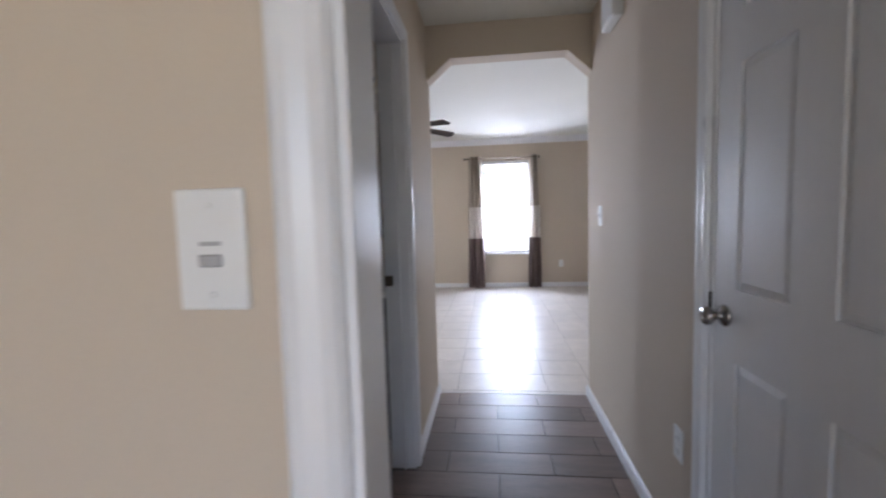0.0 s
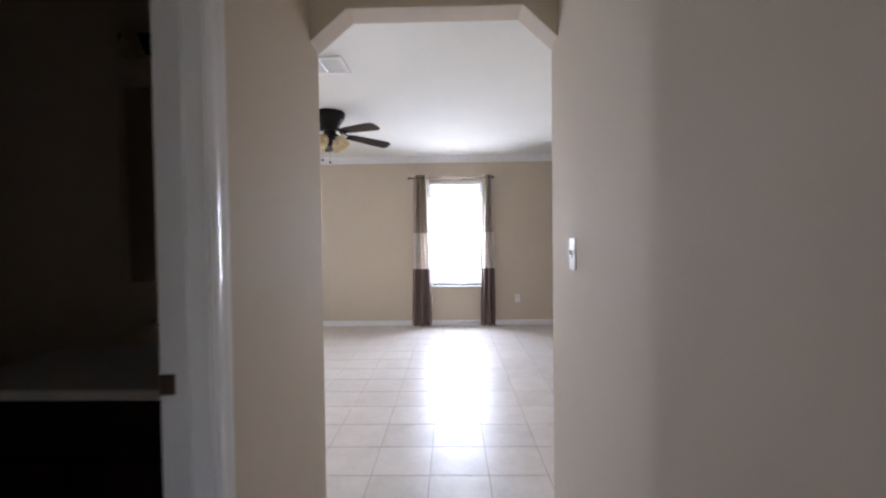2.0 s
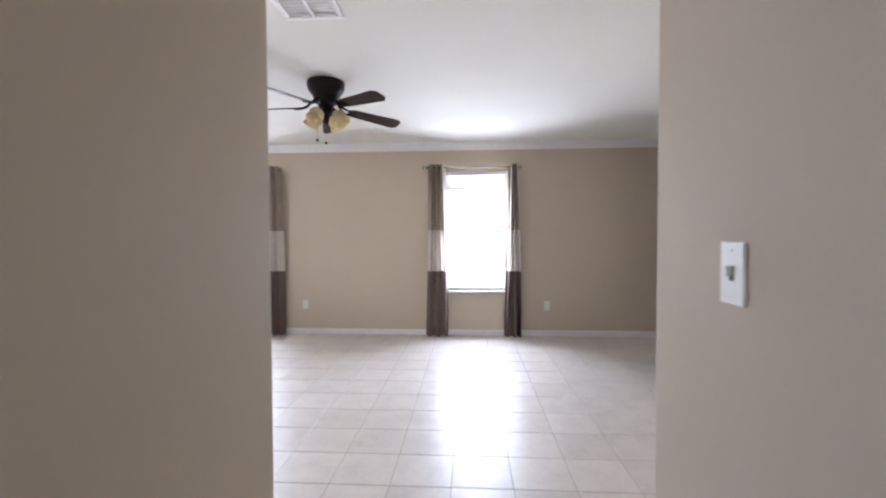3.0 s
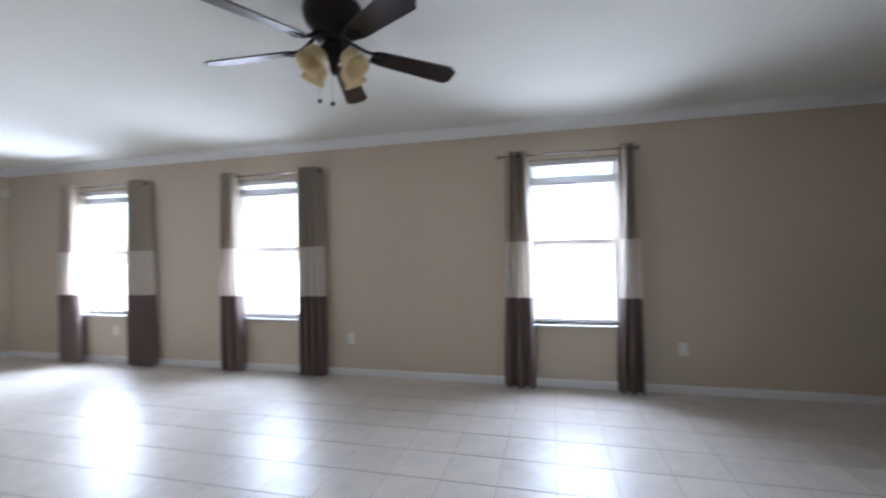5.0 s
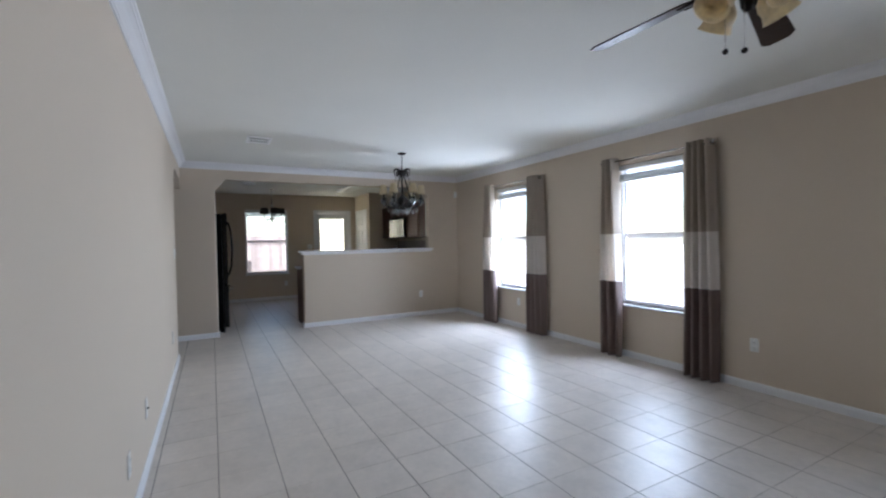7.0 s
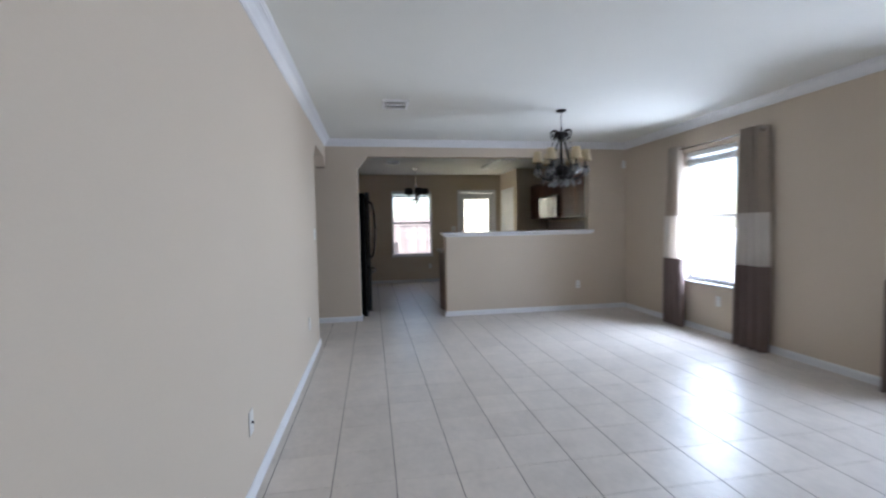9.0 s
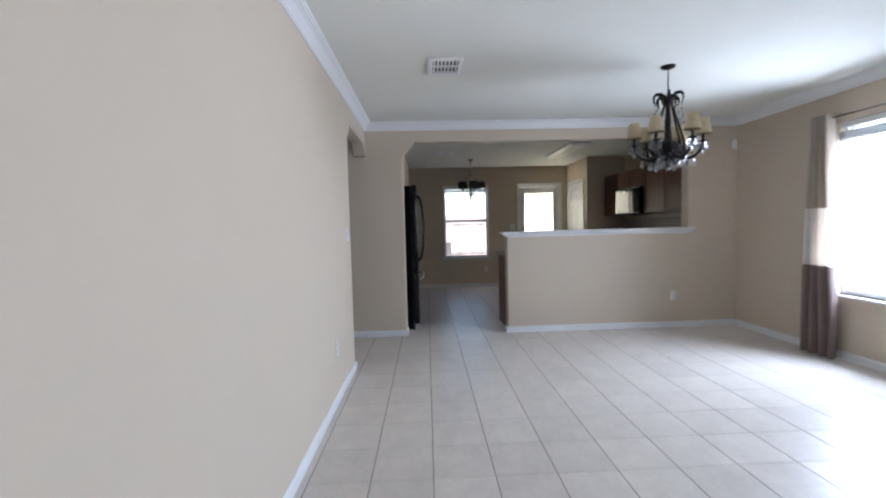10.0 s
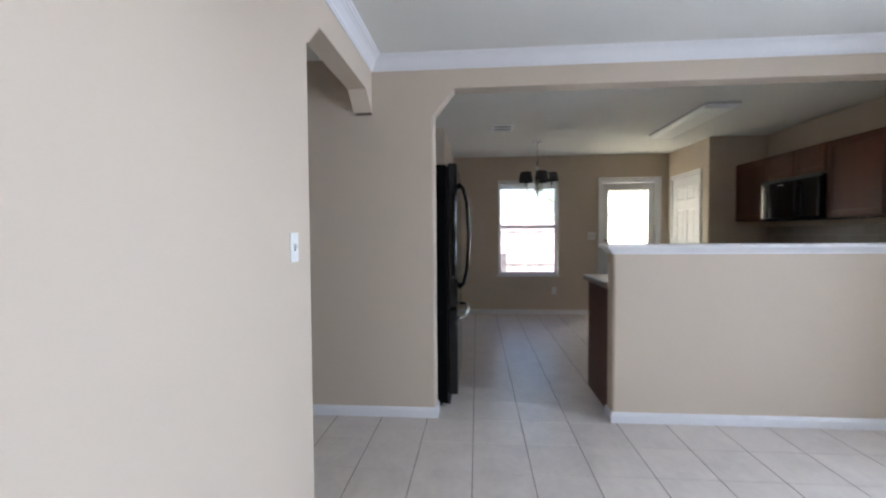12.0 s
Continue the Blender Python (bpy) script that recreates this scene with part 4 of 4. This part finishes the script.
part("handle", tube(bmesh.new(), [(0.565, -0.435, 0.05), (0.565, -0.468, 0.08), (0.565, -0.475, 0.21), (0.565, -0.468, 0.34), (0.565, -0.435, 0.37)], 0.010, 8), M_BLACK, md)
part("control_panel", B(0.605, 0.81, -0.435, -0.402, 0.02, 0.40, bevel=0.006), M_BLACK, mw)
part("vent_grille", B(0.0, 0.81, -0.43, -0.402, 0.402, 0.423), M_SLOT, mw)
part("badge", B(0.28, 0.35, -0.4375, -0.435, 0.355, 0.368), M_CHROME, md, "small plain silver badge")

# base cabinets, counters, range
cabinet("base_cabinet", "cherry-stained wooden base cabinet", -9.835, -9.24, 6.05, KN, 0.10, 0.88, 1, CG)
cabinet("base_cabinet", "cherry-stained wooden base cabinet", -8.42, -7.85, 6.05, KN, 0.10, 0.88, 2, CG)
for x0, x1 in ((-9.835, -9.24), (-8.42, -7.85)):
    solid("toe_kick", B(x0, x1, 6.12, KN, 0, 0.098), M_SLOT, "dark recessed toe kick under the base cabinets", "toe kick", "structure")
rg = thing("range", "black electric range with a glass cooktop", "range", pose(-9.23, KN - 0.01, 0))
part("body", B(0, 0.79, -0.62, 0, 0.0, 0.90, bevel=0.004), M_BLACK_MATTE, rg)
part("cooktop", B(-0.003, 0.793, -0.64, -0.06, 0.902, 0.915, bevel=0.004), M_BLACK, rg)
part("control_panel", B(0, 0.79, -0.06, 0, 0.902, 1.10, bevel=0.010), M_BLACK, rg)
rdoor = part("oven_door", B(0.01, 0.78, -0.66, -0.622, 0.20, 0.80, bevel=0.006), M_BLACK, rg)
part("handle", tube(bmesh.new(), [(0.06, -0.66, 0.75), (0.08, -0.695, 0.75), (0.71, -0.695, 0.75), (0.73, -0.66, 0.75)], 0.011, 8), M_BLACK, rdoor)
for i in range(4):
    part("knob", lathe(bmesh.new(), [(0, 0), (0.022, 0), (0.020, 0.02), (0, 0.022)], pose(0.12 + 0.07 * i + (0.28 if i > 1 else 0), -0.062, 1.02, 90, 0, 0), 14), M_SLOT, rg)

# peninsula behind the half wall
pen = thing("base_cabinet", "cherry-stained base cabinet with a plain end panel behind the half wall", "cabinet", group=CG)
part("body", B(-7.80, PX - 0.132, 4.10, 6.03, 0.10, 0.88), M_CHERRY, pen)
part("end_panel", B(-7.80, PX - 0.132, 4.085, 4.0995, 0.0, 0.88, bevel=0.002), M_CHERRY, pen)
part("toe_kick", B(-7.73, PX - 0.132, 4.10, 6.03, 0.0, 0.099), M_SLOT, pen)
for i in range(4):
    y0 = 4.12 + i * 0.475
    dbm = bmesh.new()
    for q in ((y0, y0 + 0.055, 0.12, 0.86), (y0 + 0.40, y0 + 0.455, 0.12, 0.86), (y0 + 0.055, y0 + 0.40, 0.12, 0.175), (y0 + 0.055, y0 + 0.40, 0.805, 0.86)):
        box(dbm, -7.82, -7.801, q[0], q[1], q[2], q[3])
    dd = part("door", dbm, M_CHERRY, pen)
    part("panel", B(-7.811, -7.801, y0 + 0.055, y0 + 0.40, 0.175, 0.805), M_CHERRY, dd)
bm = bmesh.new()
box(bm, -7.84, PX - 0.132, 4.05, 6.03, 0.882, 0.925, bevel=0.006)
box(bm, -8.415, PX - 0.132, 6.033, KN, 0.882, 0.925, bevel=0.006)
solid("countertop", bm, M_COUNTER, "speckled brown laminate worktop on the base cabinets", "countertop")
solid("countertop", B(-9.835, -9.235, 6.02, KN, 0.882, 0.925, bevel=0.006), M_COUNTER, "speckled brown laminate worktop beside the range", "countertop")

# kitchen ceiling light
kl = thing("ceiling_light", "white wraparound fluorescent kitchen light, switched off", "ceiling light", pose(-8.99, 5.42, CZ))
# grey here paints the shadow line between fixture and ceiling
part("frame", B(-0.655, 0.655, -0.158, 0.158, -0.020, 0, bevel=0.003), M_GREY, kl, "mounting frame, grey for the shadow line at the ceiling")
part("diffuser", prism(bmesh.new(), [(-0.155, -0.021), (0.155, -0.021), (0.146, -0.036), (0.122, -0.050), (0.09, -0.056), (-0.09, -0.056), (-0.122, -0.050), (-0.146, -0.036)], "x", -0.62, 0.62), M_DIFFUSER, kl, "ribbed translucent acrylic diffuser")
for x in (-0.632, 0.632):
    part("end_cap", B(x - 0.010, x + 0.010, -0.142, 0.142, -0.056, -0.0185, bevel=0.003), M_TRIM, kl, "white end cap")

# breakfast chandelier
bc = thing("chandelier", "chrome five-arm chandelier with black drum shades", "chandelier", pose(-9.90, 3.955, CZ))
part("canopy", lathe(bmesh.new(), [(0, 0), (0.062, 0), (0.060, -0.010), (0.020, -0.022), (0, -0.023)]), M_CHROME, bc)
part("stem", tube(bmesh.new(), [(0, 0, -0.02), (0, 0, -0.33)], 0.010, 8), M_CHROME, bc)
part("column", lathe(bmesh.new(), [(0, -0.32), (0.018, -0.325), (0.026, -0.36), (0.020, -0.42), (0.030, -0.50), (0.022, -0.58), (0.034, -0.62), (0.020, -0.66), (0.012, -0.70), (0.016, -0.715), (0, -0.735)]), M_CHROME, bc)
for i in range(5):
    m = pose(0, 0, 0, 0, 0, 72 * i + 10)
    arm = part("arm", tube(bmesh.new(), [(0.02, 0, -0.60), (0.07, 0, -0.645), (0.13, 0, -0.645), (0.175, 0, -0.61), (0.18, 0, -0.565)], 0.007, 8), M_CHROME, bc, "", m)
    part("candle_cup", lathe(bmesh.new(), [(0, -0.575), (0.030, -0.565), (0.010, -0.56), (0.010, -0.50), (0, -0.50)], Matrix.Translation((0.18, 0, 0)), 14), M_CHROME, arm)
    part("shade", lathe(bmesh.new(), [(0.090, -0.515), (0.070, -0.405), (0.067, -0.405), (0.087, -0.515)], Matrix.Translation((0.18, 0, 0)), 24), M_BLACK_SHADE, arm, "black fabric shade")

# ---- bathroom seen through the open doorway ----
va = thing("vanity", "dark wooden bathroom vanity in the unlit bathroom", "vanity", pose(-1.55, SY - 0.127, 0))
part("body", B(0, 0.86, -0.52, 0, 0.0, 0.80), M_ESPRESSO, va)
for x in (0.02, 0.44):
    part("door", B(x, x + 0.40, -0.54, -0.521, 0.10, 0.62, bevel=0.004), M_ESPRESSO, va)
part("top", B(-0.01, 0.87, -0.545, 0, 0.802, 0.835, bevel=0.005), M_WHITE_TOP, va, "white moulded vanity top")
fc = part("faucet", tube(bmesh.new(), [(0.43, -0.10, 0.835), (0.43, -0.10, 0.93), (0.43, -0.14, 0.96), (0.43, -0.20, 0.94)], 0.011, 10), M_CHROME, va, "chrome faucet")
solid("wall_mirror", B(-1.35, -0.68, SY - 0.132, SY - 0.127, 1.10, 1.91), M_MIRROR, "plain frameless bathroom mirror above the vanity", "mirror")
vl = thing("vanity_light", "bronze three-light bar above the bathroom mirror, off", "wall light", pose(-1.02, SY - 0.127, 2.08))
part("bar", B(-0.30, 0.30, -0.03, 0, -0.04, 0.04, bevel=0.005), M_BRONZE, vl)
for x in (-0.2, 0, 0.2):
    part("shade", lathe(bmesh.new(), [(0.02, 0), (0.05, -0.09), (0.047, -0.09), (0.017, 0)], pose(x, -0.09, 0.02), 18), M_AMBER, vl)

# ---- floors ----
structure("floor_bedroom", B(-2.7, 2.5, -3.2, -0.05, -0.1, 0.0), M_CARPET, "beige bedroom carpet", "floor")
structure("floor_closet", B(HR, 1.3, -0.05, SY - 0.1255, -0.1, 0.0), M_CARPET, "beige closet carpet", "floor")
floor_hall = structure("floor_hall", B(-2.5, HR, -0.05, SY - 0.003, -0.1, -0.0016), M_PLANK_GROUT, "dark brown wood-look plank tile floor", "floor")
floor = solid("floor", B(KX - 0.15, 4.35, SY - 0.003, NY + 0.15, -0.1, -0.0016), M_GROUT, "beige square ceramic tile floor with brown grout", "floor", "structure")
floor_passage = solid("floor_passage", B(PX - 0.13, -5.86, 0.9, SY - 0.0031, -0.1, -0.0016), M_GROUT, "beige ceramic tile floor of the passage", "floor", "structure")
floor_recess = solid("floor_recess", B(KX - 0.15, PX - 0.131, 2.1, SY - 0.0031, -0.1, -0.0016), M_GROUT, "beige ceramic tile floor of the kitchen recess", "floor", "structure")


def tile_mesh(name, w, d, mat, top=0.0, g=0.0024, gx=0.0011):
    bm = bmesh.new()
    e = 0.001
    def corners(p, q, z):
        return [bm.verts.new((x, y, z)) for x, y in ((p, q), (w - p, q), (w - p, d - q), (p, d - q))]
    lo, md_, hi = corners(gx, g, -0.008), corners(gx, g, top - e), corners(gx + e, g + e, top)
    bm.faces.new(hi)
    for a, b in ((lo, md_), (md_, hi)):
        for i in range(4):
            bm.faces.new((a[i], a[(i + 1) % 4], b[(i + 1) % 4], b[i]))
    return finish(bm, name, mat)


def joined_tiles(name, cells, mat, parent, g=0.0024, gx=0.0011):
    vs, fs = [], []
    for x, y, w, d in cells:
        k = len(vs)
        e = 0.001
        for z, p, q in ((-0.008, gx, g), (-e, gx, g), (0.0, gx + e, g + e)):
            vs += [(x + p, y + q, z), (x + w - p, y + q, z), (x + w - p, y + d - q, z), (x + p, y + d - q, z)]
        fs.append((k + 8, k + 9, k + 10, k + 11))
        for a in (0, 4):
            for i in range(4):
                j = (i + 1) % 4
                fs.append((k + a + i, k + a + j, k + a + 4 + j, k + a + 4 + i))
    me = bpy.data.meshes.new(name)
    me.from_pydata(vs, [], fs)
    me.materials.append(mat)
    ob = new(name, me)
    ob.parent = parent
    return tagged(ob, kind="stuff")


def pieces(x0, x1, y0, y1):
    i0, i1 = math.floor((x0 - TX) / TILE), math.ceil((x1 - TX) / TILE)
    j0, j1 = math.floor((y0 - TY) / TILE), math.ceil((y1 - TY) / TILE)
    for i in range(i0, i1):
        for j in range(j0, j1):
            a, b = max(x0, TX + i * TILE), min(x1, TX + (i + 1) * TILE)
            c, d = max(y0, TY + j * TILE), min(y1, TY + (j + 1) * TILE)
            if b - a > 0.02 and d - c > 0.02:
                yield a, c, b - a, d - c


whole = tile_mesh("tile", TILE, TILE, M_TILE)
rest, count = [], 0
EDGE = TY - 2 * TILE      # first joint north of the passage opening
for a, c, w, d in pieces(KX, 4.2, SY, NY):
    if c < EDGE - 0.01 and a < -5.98 and a + w > PX:
        a, w = (a, PX - a) if a < PX else (-5.98, a + w + 5.98)
        if w < 0.02:
            continue
    near = -7.3 < a < 0.9 and c < 5.3 and abs(w - TILE) < 1e-6 and abs(d - TILE) < 1e-6
    if near and count < 230:
        ob = new("tile", whole)
        ob.location = (a, c, 0)
        ob.parent = floor
        count += 1
    else:
        rest.append((a, c, w, d))
joined_tiles("tiles", rest, M_TILE, floor)
joined_tiles("tiles", list(pieces(PX, -5.98, 1.0, EDGE)), M_TILE, floor_passage)
joined_tiles("tiles", list(pieces(-9.04, PX - 0.132, 2.22, SY - 0.0035)), M_TILE, floor_recess)

# wood-look planks across the hall
PW, PL = 0.183, 0.512
plank_full = tile_mesh("plank", PL, PW, M_PLANK, g=0.0022, gx=0.0022)
row = 0
y = SY - 0.003 - PW
while y > -0.05 - PW:
    off = -0.39 if row % 2 == 0 else -0.14
    for k in range(-3, 3):
        x0, x1 = max(HL - 0.12, off + k * PL), min(HR, off + (k + 1) * PL)
        if x1 - x0 < 0.03:
            continue
        y0 = max(y, -0.05)
        if x1 - x0 > PL - 1e-4 and y0 == y:
            me = plank_full
        else:
            me = tile_mesh("plank", x1 - x0, y + PW - y0, M_PLANK, g=0.0022, gx=0.0022)
        ob = new("plank", me)
        ob.location = (x0, y0, 0)
        ob.parent = floor_hall
    y -= PW
    row += 1
joined_tiles("planks", [(-2.4 + 0.5 * i, 0.9 + 0.18 * j, 0.5 if i < 3 else HL - 0.12 + 0.9, 0.18) for i in range(4) for j in range(8)], M_PLANK, floor_hall)

# ---- outside ----
solid("ground", B(-80, 80, -80, 80, -0.35, -0.15), M_GRASS, "mown green lawn round the house", "ground", "structure")
solid("patio", B(KX - 3.6, KX - 0.15, 2.6, 7.0, -0.15, -0.10), M_CONCRETE, "pale concrete patio slab", "patio", "structure")
# added pale slab: white glare behind the north panes in place of lawn
solid("glare_ground", B(-75, 40, NY + 0.15, 79, -0.15, -0.12), M_GLARE_GROUND, "added pale ground that whitens the view through the north windows", "pavement", "structure")
fence = thing("fence", "weathered wooden privacy fence across the yard", "fence", pose(KX - 9.0, 0, -0.15))
plank_me = None
for i in range(90):
    if plank_me is None:
        b0 = part("board", B(0, 0.02, 0, 0.135, 0, 1.8), M_FENCE, fence)
        plank_me = b0.data
        b0.location = (0, -4, 0)
    else:
        ob = new("board", plank_me)
        ob.parent = fence
        ob.location = (0.004 * (i % 3), -4 + 0.14 * i, 0)
for z in (0.3, 1.5):
    part("rail", B(0.022, 0.06, -4, 8.6, z, z + 0.09), M_FENCE, fence)


def tree(m, h, spread, n, seed):
    rnd = random.Random(seed)
    t = thing("tree", "leafy green yard tree behind the wooden fence", "tree", m, "yard trees")
    bm = tube(bmesh.new(), [(0, 0, 0), (0.06, 0.03, h * 0.3), (0.0, 0.08, h * 0.6), (0.05, 0.0, h * 0.9)], [0.16, 0.12, 0.08, 0.02], 8)
    for k in range(9):
        a, z = k * 2.4, h * (0.35 + 0.06 * k)
        r = spread * (0.9 - 0.05 * k)
        tube(bm, [(0.03, 0.03, z), (0.5 * r * math.cos(a), 0.5 * r * math.sin(a), z + 0.25 * r), (r * math.cos(a), r * math.sin(a), z + 0.5 * r)], [0.05, 0.03, 0.01], 6)
    part("trunk", bm, M_BARK, t)
    vs, fs = [], []
    clumps = [(rnd.gauss(0, spread * 0.45), rnd.gauss(0, spread * 0.45), h * rnd.uniform(0.34, 1.05), rnd.uniform(0.6, 1.2)) for _ in range(60)]
    for _ in range(n):
        cx, cy, cz, cr = rnd.choice(clumps)
        d = Vector((rnd.gauss(0, 1), rnd.gauss(0, 1), rnd.gauss(0, 0.8))).normalized() * cr * rnd.uniform(0.5, 1)
        p = Vector((cx, cy, cz)) + d
        u = Vector((rnd.gauss(0, 1), rnd.gauss(0, 1), rnd.gauss(0, 1))).normalized()
        v = u.orthogonal().normalized()
        s = rnd.uniform(0.03, 0.055)
        k = len(vs)
        vs += [tuple(p - u * s), tuple(p + v * s * 0.5), tuple(p + u * s), tuple(p - v * s * 0.5)]
        fs.append((k, k + 1, k + 2, k + 3))
    me = bpy.data.meshes.new("crown")
    me.from_pydata(vs, [], fs)
    me.materials.append(M_LEAF)
    cr = new("crown", me)
    cr.parent = t
    return t


tree(pose(KX - 11.5, 7.3, -0.15), 4.8, 2.4, 14000, 3)
tree(pose(KX - 12.5, 10.5, -0.15), 5.2, 2.4, 12000, 5)
tree(pose(KX - 12.0, 0.5, -0.15), 5.0, 2.3, 12000, 8)
pc = thing("patio_chair", "grey woven patio chair outside the kitchen window", "chair", pose(KX - 1.6, 3.58, -0.10, 0, 0, 20))
part("seat", B(-0.26, 0.26, -0.26, 0.26, 0.36, 0.42, bevel=0.02), M_WICKER, pc)
part("backrest", B(-0.28, -0.22, -0.27, 0.27, 0.42, 0.98, bevel=0.02), M_WICKER, pc)
for x in (-0.24, 0.24):
    for y_ in (-0.24, 0.24):
        part("leg", B(x - 0.025, x + 0.025, y_ - 0.025, y_ + 0.025, 0, 0.36), M_WICKER, pc)

# tiled backsplash between worktop and wall cabinets
kwall = bpy.data.objects["wall_kitchen_north"]
splash = tile_mesh("tile", 0.152, 0.10, M_BACKSPLASH, top=0.004, g=0.0015)
for i in range(17):
    for j in range(4):
        ob = new("tile", splash)
        ob.parent = kwall
        ob.matrix_basis = pose(-9.83 + 0.152 * i, KN - 0.002, 0.93 + 0.10 * j, 90, 0, 0)
